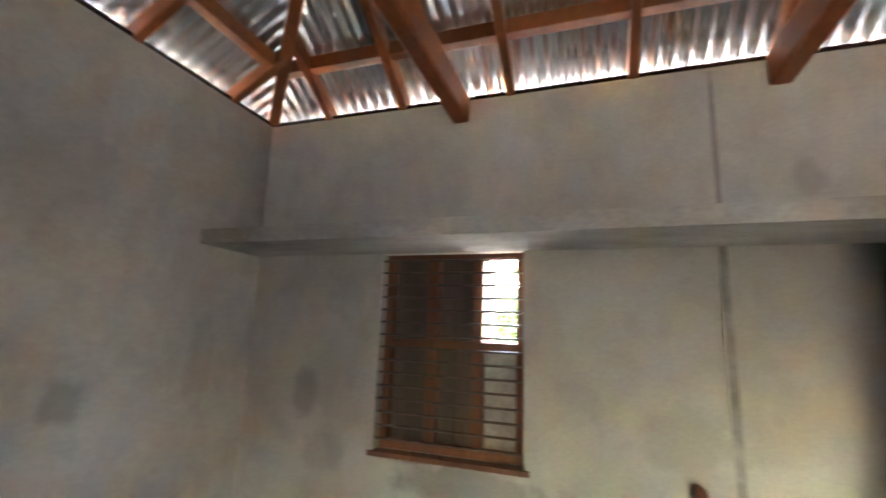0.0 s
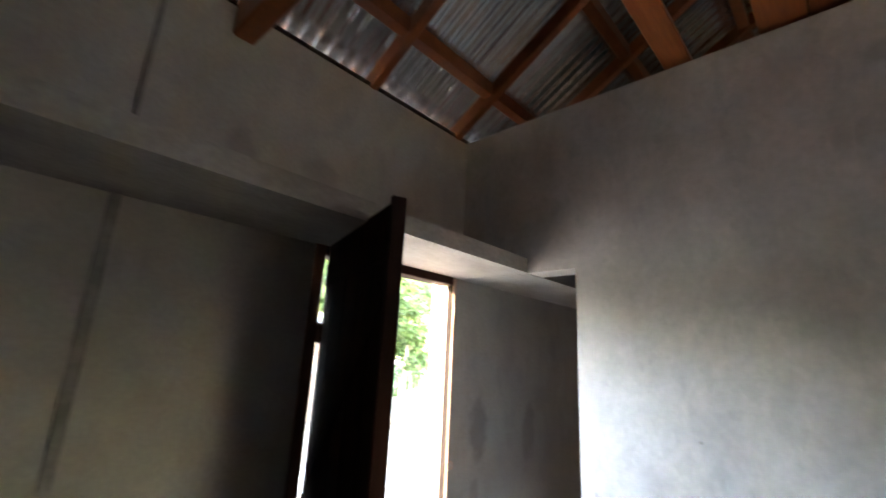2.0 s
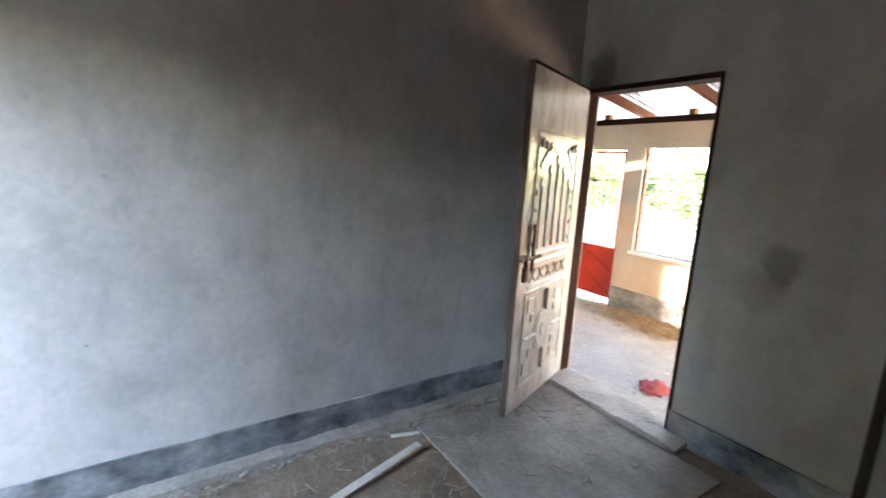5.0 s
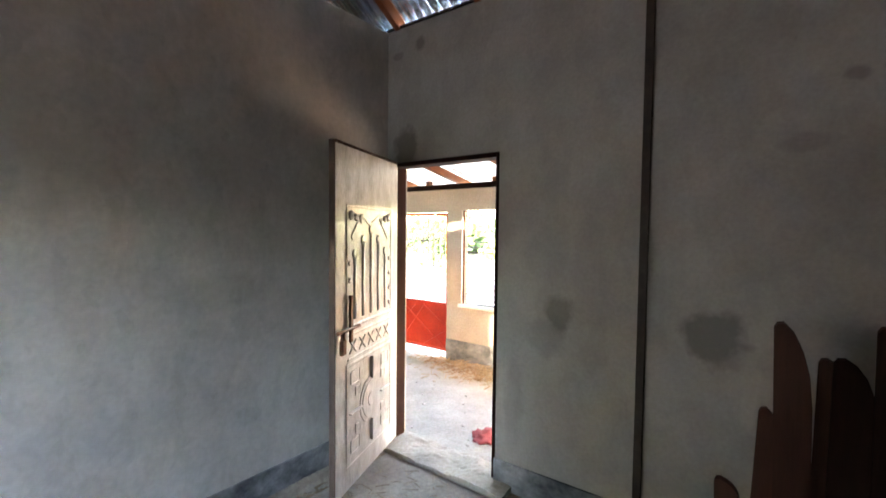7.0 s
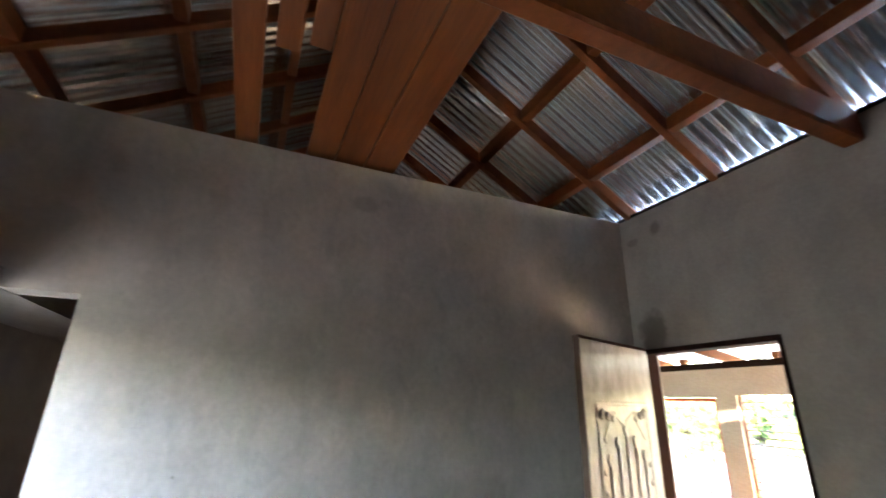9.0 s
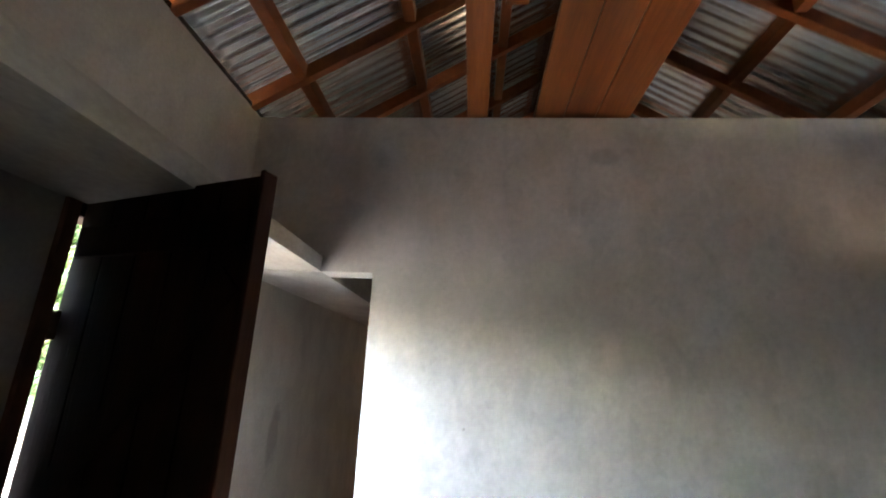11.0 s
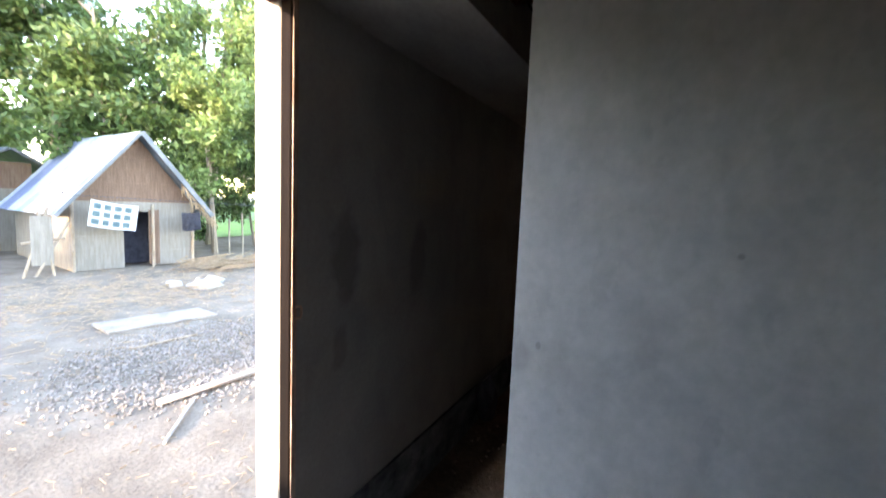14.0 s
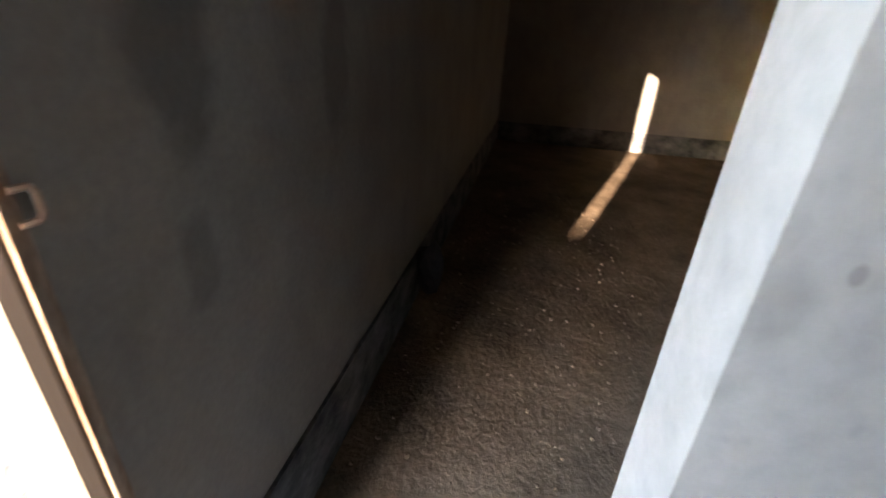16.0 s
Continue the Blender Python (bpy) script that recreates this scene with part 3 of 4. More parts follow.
# ---- window with iron bars and plank shutters ----
WX0, WX1, WZ0, WZ1 = -3.396, -2.597, 1.04, 2.118
window_1 = empty("window_1", pose(0, 0, 0), "timber window with iron bars and mostly closed shutters", "window", kind="structure")
for a in ((WX0 + 0.002, WX0 + 0.045, 0.06, 0.13, WZ0, WZ1), (WX1 - 0.045, WX1 - 0.002, 0.06, 0.13, WZ0, WZ1), (WX0 + 0.045, WX1 - 0.045, 0.06, 0.13, WZ1 - 0.045, WZ1 - 0.002),
          (WX0 + 0.045, WX1 - 0.045, 0.06, 0.13, WZ0 + 0.002, WZ0 + 0.045), (WX0 + 0.045, WX1 - 0.045, 0.055, 0.1297, 1.58, 1.625),
          (-3.135, -3.075, 0.064, 0.1295, WZ0 + 0.045, WZ1 - 0.045), (-2.875, -2.82, 0.064, 0.1295, WZ0 + 0.045, WZ1 - 0.045)):
    part("frame_bar", box(*a, bevel=0.004), FRAMEWOOD, window_1)
part("sill", box(WX0 - 0.03, WX1 + 0.03, -0.012, 0.06, WZ0 - 0.028, WZ0 + 0.001, bevel=0.004), FRAMEWOOD, window_1)
part("head_board", box(WX0 + 0.002, WX1 - 0.002, 0.0, 0.058, WZ1 - 0.02, WZ1 - 0.001, bevel=0.003), PALEWOOD, window_1, "pale timber head board")
for k in range(15):
    z = WZ0 + 0.06 + k * 0.0685
    part("bar", rod((WX0 - 0.0, 0.022, z), (WX1 + 0.0, 0.022, z), 0.0065), BAR, window_1)
cols = ((-3.351, -3.135), (-3.075, -2.875), (-2.82, -2.642))
for i, (a, b) in enumerate(cols):
    for j, (z0, z1) in enumerate(((WZ0 + 0.045, 1.58), (1.625, WZ1 - 0.045))):
        if i == 2 and j == 1:
            continue
        for k in range(2):
            c0, c1 = a + (b - a) * k / 2 + (-0.028 if k == 0 else 0.0), a + (b - a) * (k + 1) / 2 - (0.0 if k == 0 else -0.028)
            part("shutter_board", box(c0, c1, 0.1305, 0.150, z0 - 0.022, z1 + 0.022, bevel=0.001), SHUTTER if i < 2 else STONE, window_1)
# shutter leaf added outside, swung so no sun enters the open pane
part("open_shutter", box(-2.835, -2.815, 0.155, 0.375, 1.615, WZ1 - 0.035, bevel=0.003), SHUTTER, window_1)

# ---- carved door leaf to the veranda ----
LC = 0.85
cdoor = empty("carved_door", hinged((-0.077, YS + 0.0), (-0.369, -3.012)), "pale weathered carved timber door standing open", "door")
part("slab", box(0, LC, -0.02, 0.016, 0.055, 2.04, bevel=0.004), CARVED, cdoor)
part("edge_strip", box(LC, LC + 0.008, -0.021, 0.017, 0.055, 2.055, bevel=0.003), EDGEBROWN, cdoor, "dark timber edge strip")
part("top_strip", box(0.0, LC, -0.021, 0.017, 2.041, 2.057, bevel=0.003), EDGERED, cdoor)


def carve(name, bm, smooth=False):
    """A piece of shallow relief on the leaf."""
    for v in bm.verts:
        v.co.y = 0.0155 + (v.co.y - 0.0155) * 0.55
    return part(name, bm, CARVED, cdoor, smooth=smooth)


def moulding(x0, x1, z0, z1, w=0.022, h=0.010):
    for a in ((x0, x1, z0, z0 + w), (x0, x1, z1 - w, z1), (x0, x0 + w, z0 + w, z1 - w), (x1 - w, x1, z0 + w, z1 - w)):
        carve("moulding", box(a[0], a[1], 0.0155, 0.016 + h, a[2], a[3], bevel=0.005))


moulding(0.11, 0.74, 1.00, 1.72)
moulding(0.11, 0.74, 0.18, 0.80)
for i in range(5):
    x = 0.215 + i * 0.105
    hgt = (1.42, 1.50, 1.56, 1.50, 1.42)[i]
    carve("flute", rod((x, 0.016, 1.05), (x, 0.016, hgt), 0.015, 10), True)
    carve("flute_cap", rod((x, 0.014, hgt + 0.01), (x, 0.028, hgt + 0.01), 0.030, 12))
for s in (-1, 1):
    carve("scroll", beam((0.425 + s * 0.25, 0.020, 1.52), (0.425 + s * 0.12, 0.020, 1.66), 0.035, 0.012, up=(0, 1, 0)))
    carve("scroll", beam((0.425 + s * 0.12, 0.020, 1.66), (0.425, 0.020, 1.60), 0.03, 0.010, up=(0, 1, 0)))
for i in range(5):
    x = 0.195 + i * 0.115
    for s in (-1, 1):
        carve("cross_bar", beam((x - 0.038, 0.021 + 0.002 * s, 0.89 - s * 0.038), (x + 0.038, 0.021 + 0.002 * s, 0.89 + s * 0.038), 0.012, 0.018, up=(0, 1, 0)))
for z in (0.815, 0.955):
    carve("moulding", box(0.13, 0.72, 0.0155, 0.028, z, z + 0.018, bevel=0.004))
for r, d in ((0.145, 0.010), (0.115, 0.018), (0.075, 0.012), (0.045, 0.026)):
    carve("medallion_ring", rod((0.425, 0.012, 0.50), (0.425, 0.016 + d * 0.7, 0.50), r, 28))
for sx in (-1, 1):
    for sz in (-1, 1):
        x, z = 0.425 + sx * 0.205, 0.50 + sz * 0.205
        carve("corner_block", box(x - 0.055, x + 0.055, 0.0155, 0.023, z - 0.04, z + 0.04, bevel=0.008))
        carve("corner_block", box(x - 0.03 - sx * 0.03, x + 0.03 - sx * 0.03, 0.0155, 0.026, z - sz * 0.09 - 0.03, z - sz * 0.09 + 0.03, bevel=0.008))
for sx in (-1, 1):
    for i in range(3):
        x, z = 0.425 + sx * (0.255 - 0.055 * i), 1.655 - 0.012 * i
        bm = bmesh.new()
        lump(bm, (x, 0.018, z), 0.030 - 0.004 * i, 0.9, 500 + i, 2)
        carve("carved_leaf", bm, True)
    for i in range(4):
        bm = bmesh.new()
        lump(bm, (0.425 + sx * 0.272, 0.018, 1.08 + 0.10 * i), 0.013, 1.3, 520 + i, 2)
        carve("carved_bead", bm, True)
    carve("petal", beam((0.425 + sx * 0.13, 0.020, 0.50), (0.425 + sx * 0.28, 0.020, 0.50), 0.008, 0.07, up=(0, 1, 0)))
    carve("petal", beam((0.425, 0.020, 0.50 + sx * 0.13), (0.425, 0.020, 0.50 + sx * 0.27), 0.008, 0.07, up=(0, 1, 0)))
part("bolt", rod((0.62, 0.04, 1.01), (LC + 0.02, 0.04, 1.01), 0.011), IRON, cdoor, "rusty sliding bolt")
part("hasp", box(0.70, 0.73, 0.03, 0.045, 0.93, 1.2, bevel=0.004), IRON, cdoor, "rusty iron hasp")
padlock = part("padlock", box(LC - 0.06, LC - 0.01, 0.03, 0.055, 0.88, 0.97, bevel=0.008), IRON, cdoor, "rusty padlock")
part("shackle", rod((LC - 0.035, 0.042, 0.965), (LC - 0.035, 0.042, 1.01), 0.014, 8), IRON, padlock, "worn steel shackle")
door_2 = empty("door_2", pose(0, 0, 0), "dark thin timber frame of the veranda doorway", "door frame", kind="structure")
part("jamb", box(-0.080, -0.063, YS - 0.11, YS + 0.008, 0.04, 2.05, bevel=0.003), EDGERED, door_2)
part("jamb", box(-0.924, -0.908, YS - 0.11, YS + 0.008, 0.04, 2.05, bevel=0.003), EDGERED, door_2)
part("head", box(-0.908, -0.080, YS - 0.11, YS + 0.008, 2.02, 2.05, bevel=0.003), EDGERED, door_2)


# ---- loose things in the room ----
def board_pointed(w, h, cut, t=0.025):
    bm = bmesh.new()
    prof = [(-w / 2, 0), (w / 2, 0), (w / 2, h - cut * 1.9), (w * 0.43, h - cut * 1.2), (w * 0.26, h - cut * 0.65), (w * 0.02, h - cut * 0.22),
            (-w * 0.25, h), (-w * 0.42, h - 0.004), (-w / 2, h - 0.02)]
    a = [bm.verts.new((x, 0, z)) for x, z in prof]
    b = [bm.verts.new((x, t, z)) for x, z in prof]
    bm.faces.new(a)
    bm.faces.new(b[::-1])
    n = len(a)
    for i in range(n):
        bm.faces.new((a[i], b[i], b[(i + 1) % n], a[(i + 1) % n]))
    bmesh.ops.recalc_face_normals(bm, faces=bm.faces)
    return bm


for x, w, h, cut, lean in ((-2.15, 0.085, 0.60, 0.04, 12), (-2.245, 0.085, 0.93, 0.10, 9), (-2.36, 0.11, 1.27, 0.16, 8), (-2.50, 0.115, 1.16, 0.10, 8),
                           (-2.62, 0.10, 1.29, 0.06, 8), (-2.44, 0.09, 1.14, 0.06, 7), (-2.77, 0.13, 1.18, 0.12, 11), (-2.90, 0.12, 1.05, 0.08, 12)):
    ob = thing("leaning_board", board_pointed(w, h, cut), DARKWOOD if x in (-2.50, -2.62) else BOARDWOOD, "reddish-brown offcut board leaning on the wall", "board",
               group="boards leaning on the south wall")
    ob.matrix_world = pose(x, YS + 0.035 + h * math.sin(radians(lean)), 0.005, lean, rng.uniform(-2, 2), 180 + rng.uniform(-4, 4))
ob = thing("leaning_board", board_pointed(0.05, 1.10, 0.02), BOARDWOOD, "narrow reddish-brown batten leaning on the wall", "board")
ob.matrix_world = pose(-1.86, -0.22, 0.006, -9, 0, 0)
for k, (x, y, rz, ln, w) in enumerate(((-0.40, -2.2, 105, 0.55, 0.05), (-0.20, -2.45, 70, 0.16, 0.015), (-0.95, -2.3, 20, 0.4, 0.04), (-1.5, -2.9, 60, 0.6, 0.06))):
    thing("wood_offcut", box(-ln / 2, ln / 2, -w / 2, w / 2, 0, 0.018, m=pose(x, y, 0.012 if k < 3 else 0.01, 0, 2, rz), bevel=0.003), PALEWOOD,
          "pale timber offcut lying on the floor", "wood offcut", group="offcuts on the floor")
bm = bmesh.new()
for i in range(420):
    x, y = -abs(rng.gauss(0.0, 0.55)) - 0.11, rng.uniform(-3.6, -0.8)
    ln = rng.uniform(0.02, 0.10)
    add_box(bm, -ln / 2, ln / 2, -0.003, 0.003, 0, 0.004, m=pose(x, y, 0.014 + rng.random() * 0.01, rng.uniform(-8, 8), rng.uniform(-10, 10), rng.uniform(0, 180)))
tagged(part("straw_litter", bm, STRAW_DULL), "scattered straw and wood shavings on the floor", "litter", kind="stuff")
bm = bmesh.new()
for i in range(560):
    if i % 2:
        x, y, r = rng.uniform(0.2, 3.2), rng.uniform(-1.2, -0.05), rng.uniform(0.003, 0.011)
    else:
        x, y, r = rng.uniform(-2.2, -0.1), rng.uniform(-3.6, -0.5), rng.uniform(0.004, 0.014)
    lump(bm, (x, y, 0.004), r, 0.7, i)
tagged(part("floor_rubble", bm, DIRT), "small crumbs of rubble on the earth floor", "rubble", kind="stuff")
for k, (x, y, rz) in enumerate(((0.03, -0.20, 4), (0.05, -0.35, -3), (-0.09, -0.28, 88), (0.16, -0.27, 91))):
    thing("brick", box(-0.06, 0.06, -0.12 if k > 1 else -0.068, 0.12 if k > 1 else 0.068, -0.03, 0.028, m=pose(x, y, 0.002, 1, -1, rz), bevel=0.006), BRICK,
          "dusty red brick set in the passage floor", "brick", group="bricks in the passage")
bm = bmesh.new()
lump(bm, (0.13, -0.16, 0.04), 0.075, 0.75, 5, 2)
thing("stone", bm, STONE, "rough pale stone on the passage floor", "stone")
bm = bmesh.new()
lump(bm, (1.62, -0.07, 0.17), 0.075, 2.2, 9, 2)
thing("sack", bm, CLOTH_AND_SHADE, "small dark sack on the side room floor against the wall", "sack")
ob = thing("mortar_chip", box(-0.03, 0.03, -0.02, 0.02, 0, 0.02, m=pose(-0.17, -1.35, 0.006, 0, 0, 30), bevel=0.006), BRICK, "reddish brick chip at the wall foot", "brick chip")

# ---- veranda ----
VY, VF = -5.9, -0.05
GX0, GX1 = 1.0, 1.86
thing("veranda_floor", uneven(XW - 0.2, XE, VY - 0.3, YS - WT, VF, 0.08, 0.010, 2.5, depth=0.4), PALE_CEMENT, "dusty pale cement veranda floor", "floor", kind="structure")
thing("veranda_wall", boxes([
    (GX1, XE, VY - 0.13, VY, VF, 2.08), (GX0, GX1, VY - 0.13, VY, 1.80, 2.08), (0.78, GX0, VY - 0.13, VY, VF, 2.08),
    (-0.55, 0.78, VY - 0.13, VY, VF, 0.67), (-0.55, 0.78, VY - 0.13, VY, 1.82, 2.08), (XW - 0.2, -0.55, VY - 0.13, VY, VF, 2.08)]), VERANDA,
    "cream plastered veranda wall with barred openings", "wall", kind="structure")
# unseen end walls; the west opening is sized to shape the sun patch
thing("veranda_end_blockers", boxes([(XW - 0.2, XW - 0.07, -4.45, YS - WT, VF, 2.08), (XW - 0.2, XW - 0.07, VY, -4.45, 1.42, 2.40), (XW - 0.2, XW - 0.07, -4.45, YS - WT, 2.08, 2.5), (XE - 0.15, XE, VY, YS - WT, VF, 2.08)]), VERANDA,
      "cream end walls added out of view, west opening shapes the sun patch", "wall", kind="structure")
thing("veranda_plinth", boxes([(-2.5, GX0 - 0.001, VY, VY + 0.012, VF, VF + 0.26), (GX1, 3.0, VY, VY + 0.012, VF, VF + 0.26)]), PLINTH, "dark worn cement skirting band", "skirting", kind="structure")
window_2 = empty("window_2", pose(0, 0, 0), "barred veranda window with pale sill", "window", kind="structure")
part("sill", box(-0.58, 0.81, VY - 0.14, VY + 0.035, 0.635, 0.67, bevel=0.004), CLOTH_WHITE, window_2)
for a in ((0.755, 0.779, VY - 0.09, VY - 0.03, 0.671, 1.819), (-0.549, -0.525, VY - 0.09, VY - 0.03, 0.671, 1.819)):
    part("frame_bar", box(*a), FRAMEWOOD, window_2)
for k in range(17):
    z = 0.73 + k * 0.064
    part("bar", rod((-0.53, VY - 0.06, z), (0.76, VY - 0.06, z), 0.006), BAR, window_2)
gate = empty("metal_gate", pose(0, 0, 0), "red sheet-metal gate with open bars above", "gate")
gy = VY - 0.05
for a in ((GX0 + 0.01, GX0 + 0.04), (GX1 - 0.04, GX1 - 0.01)):
    part("stile", box(a[0], a[1], gy - 0.02, gy + 0.02, 0.03, 1.79, bevel=0.003), REDPAINT, gate)
for z in (0.03, 0.62, 1.76):
    part("rail", box(GX0 + 0.04, GX1 - 0.04, gy - 0.018, gy + 0.018, z, z + 0.03, bevel=0.003), REDPAINT, gate)
gpanel = part("panel", box(GX0 + 0.035, GX1 - 0.035, gy - 0.004, gy + 0.004, 0.05, 0.63), REDPAINT, gate)
for a, b in (((1.05, 0.06), (1.81, 0.60)), ((1.81, 0.06), (1.40, 0.60)), ((1.05, 0.35), (1.42, 0.60)), ((1.43, 0.06), (1.05, 0.30)), ((1.81, 0.35), (1.55, 0.58))):
    part("brace", beam((a[0], gy + 0.012, a[1]), (b[0], gy + 0.012, b[1]), 0.012, 0.02, bevel=0, up=(0, 1, 0)), REDPAINT, gpanel)
for k in range(9):
    x = 1.08 + k * 0.088
    part("bar", rod((x, gy, 0.65), (x, gy, 1.76), 0.006), BAR, gate)
for k in range(13):
    part("cross_wire", rod((GX0 + 0.03, gy - 0.012, 0.72 + k * 0.08), (GX1 - 0.03, gy - 0.012, 0.72 + k * 0.08), 0.004), BAR, gate)
for k in range(9):
    a = math.pi * (k + 0.5) / 9
    part("fan_bar", rod((1.43, gy + 0.01, 1.42), (1.43 + 0.36 * math.cos(a), gy + 0.01, 1.42 + 0.33 * math.sin(a)), 0.005), BAR, gate)
vroof = empty("veranda_roof", pose(0, 0, 0), "lean-to corrugated tin veranda roof on red timbers", "roof", kind="structure")


def vr_z(y):
    return 2.66 + (y - (YS - WT)) * 0.18


u = XW - 0.4
while u < XE:
    part("roof_sheet", corrugated(lambda a, d, z: (a, d, vr_z(d) + z - SHEET_UP + 0.06), u, u + 0.78, lambda a: YS - WT - 0.02, VY - 0.75), TIN, vroof, smooth=True)
    u += 0.76
for x in (-2.6, -1.7, -0.8, 0.1, 1.0, 1.9, 2.8):
    part("rafter", beam((x, YS - WT, vr_z(YS - WT) - 0.05), (x, VY - 0.6, vr_z(VY - 0.6) - 0.05), 0.06, 0.09), TIMBER, vroof)
for y in (-4.6, -5.3):
    part("purlin", beam((XW - 0.3, y, vr_z(y) + 0.022), (XE, y, vr_z(y) + 0.022), 0.06, 0.05), TIMBER, vroof)
part("plate_beam", box(XW - 0.2, XE, VY - 0.12, VY - 0.01, 2.081, 2.15, bevel=0.004), DARKWOOD, vroof)
for x in (1.35, 0.35, -0.7):
    part("post", box(x - 0.03, x + 0.03, VY - 0.10, VY - 0.03, 2.15, vr_z(VY - 0.06) - 0.09), TIMBER, vroof)
bm = bmesh.new()
for i in range(700):
    x, y = rng.gauss(0.35, 0.38), VY + 0.05 + abs(rng.gauss(0, 0.22))
    ln = rng.uniform(0.02, 0.12)
    add_box(bm, -ln / 2, ln / 2, -0.004, 0.004, 0, 0.006, m=pose(x, y, VF + 0.005 + rng.random() * 0.05 * max(0, 1 - (y - VY) * 2), rng.uniform(-20, 20), rng.uniform(-20, 20), rng.uniform(0, 180)))
tagged(part("straw_pile", bm, STRAW), "heap of dry straw at the veranda wall foot", "straw", kind="stuff")
bm = bmesh.new()
for i in range(120):
    lump(bm, (rng.uniform(-2.2, 2.0), rng.uniform(-5.6, -4.0), VF + 0.004), rng.uniform(0.004, 0.018), 0.6, i)
tagged(part("veranda_crumbs", bm, STONE), "scattered crumbs on the veranda floor", "rubble", kind="stuff")
bm = bmesh.new()
for i in range(1):
    lump(bm, (-0.55 + rng.uniform(-0.10, 0.10), -4.32 + rng.uniform(-0.06, 0.06), VF + 0.015), 0.10, 0.45, 40 + i, 3)
thing("rag", bm, CLOTH_RED, "crumpled dark red rag on the veranda floor", "rag", smooth=True)

# ---- yard ----
GZ = -0.5


def ground_h(x, y):
    return GZ + 0.03 * noise.noise((x * 0.7, y * 0.7, 1.0)) + 0.012 * noise.noise((x * 4, y * 4, 2.0))


bm = bmesh.new()
xs = [-600, -120, -40, -15] + [-8 + 0.2 * i for i in range(110)] + [16, 22, 40, 120, 600]
ys = [-600, -120, -40, -15, -9, -6.3, -3, -1] + [0.12 + 0.16 * i for i in range(90)] + [16, 20, 30, 60, 150, 600]
grid = [[bm.verts.new((x, y, ground_h(x, y))) for x in xs] for y in ys]
for j in range(len(ys) - 1):
    for i in range(len(xs) - 1):
        bm.faces.new((grid[j][i], grid[j][i + 1], grid[j + 1][i + 1], grid[j + 1][i]))
thing("ground", bm, YARD, "pale dusty trodden earth yard", "ground", kind="structure", smooth=True)
thing("field", uneven(-30, 60, 17.0, 70, GZ + 0.06, 1.5, 0.05, 0.3), GRASS, "bright green field behind the trees", "field", kind="structure")
# unseen wall added to cut the lowest sun rays from the doorway
thing("sun_block_wall", box(-8.1, -7.98, 1.2, 3.4, GZ - 0.05, 1.9), PLASTER, "plain grey wall added unseen to block the lowest sun", "wall", kind="structure")


def ground_at(x, y, up=0.0):
    return (x, y, ground_h(x, y) + up)


# gravel chips
bm = bmesh.new()
for i in range(4600):
    a, r = rng.uniform(0, 6.283), math.sqrt(rng.random())
    x, y = 2.3 + 1.55 * r * math.cos(a) + 0.25 * rng.gauss(0, 1), 3.85 + 1.25 * r * math.sin(a) + 0.2 * rng.gauss(0, 1)
    s = rng.uniform(0.010, 0.026)
    m = Matrix.Translation(ground_at(x, y, s * 0.3)) @ Euler((rng.random() * 6, rng.random() * 6, rng.random() * 6)).to_matrix().to_4x4()
    bmesh.ops.create_cone(bm, cap_ends=True, segments=4, radius1=s, radius2=s * 0.6, depth=s * 0.9, matrix=m)
tagged(part("gravel", bm, GRAVEL), "spread of grey brick-chip gravel on the yard", "gravel", kind="stuff")
bm = bmesh.new()
for i in range(2800):
    k = rng.random()
    if k < 0.62:
        x, y = rng.gauss(3.8, 2.0), rng.gauss(8.2, 1.3)
    elif k < 0.67:
        x, y = rng.gauss(0.6, 0.5), rng.gauss(1.3, 0.6)
    else:
        x, y = rng.uniform(-1, 7), rng.uniform(0.6, 10)
    if y < 0.3:
        continue
    ln = rng.uniform(0.02, 0.10) if y < 4 else rng.uniform(0.06, 0.28)
    hw = 0.0016 if y < 4 else 0.0035
    add_box(bm, -ln / 2, ln / 2, -hw, hw, 0, 0.005, m=Matrix.Translation(ground_at(x, y, 0.008)) @ pose(0, 0, 0, rng.uniform(-6, 6), rng.uniform(-8, 8), rng.uniform(0, 180)))
tagged(part("yard_straw", bm, STRAW), "straw and dry leaves strewn over the yard", "straw", kind="stuff")
thing("concrete_slab", box(-0.75, 0.75, -0.32, 0.32, -0.02, 0.028, m=pose(2.85, 5.75, GZ + 0.02, 0, 1, -8), bevel=0.01), DUSTY, "flat pale concrete slab lying on the yard", "slab")
thing("bamboo_pole", rod(ground_at(1.22, 2.98, 0.04), ground_at(2.9, 2.75, 0.05), 0.032, 10), STONE, "grey weathered bamboo pole on the gravel", "pole", smooth=True)
thing("stick", rod(ground_at(0.87, 2.30, 0.012), ground_at(1.45, 2.80, 0.03), 0.014, 7), STONE, "thin dry stick on the ground", "stick")
thing("stick", rod(ground_at(1.9, 4.75, 0.012), ground_at(2.7, 4.6, 0.03), 0.018, 7), BARK, "short brown stick on the gravel", "stick")
bm = bmesh.new()
lump(bm, ground_at(0.32, 1.66, 0.02), 0.05, 0.6, 3, 2)
thing("clod", bm, CLOTH_AND_SHADE, "dark clod of earth on the yard", "clod")
bm = bmesh.new()
for i, (x, y, r) in enumerate(((0.25, 0.72, 0.16), (0.45, 0.62, 0.13), (0.12, 0.9, 0.10), (0.36, 0.86, 0.09))):
    lump(bm, ground_at(x, y, 0.0), r, 0.3, 60 + i, 2)
thing("stone_slabs", bm, PLINTH, "blue-grey broken stone pieces beside the doorstep", "stones")
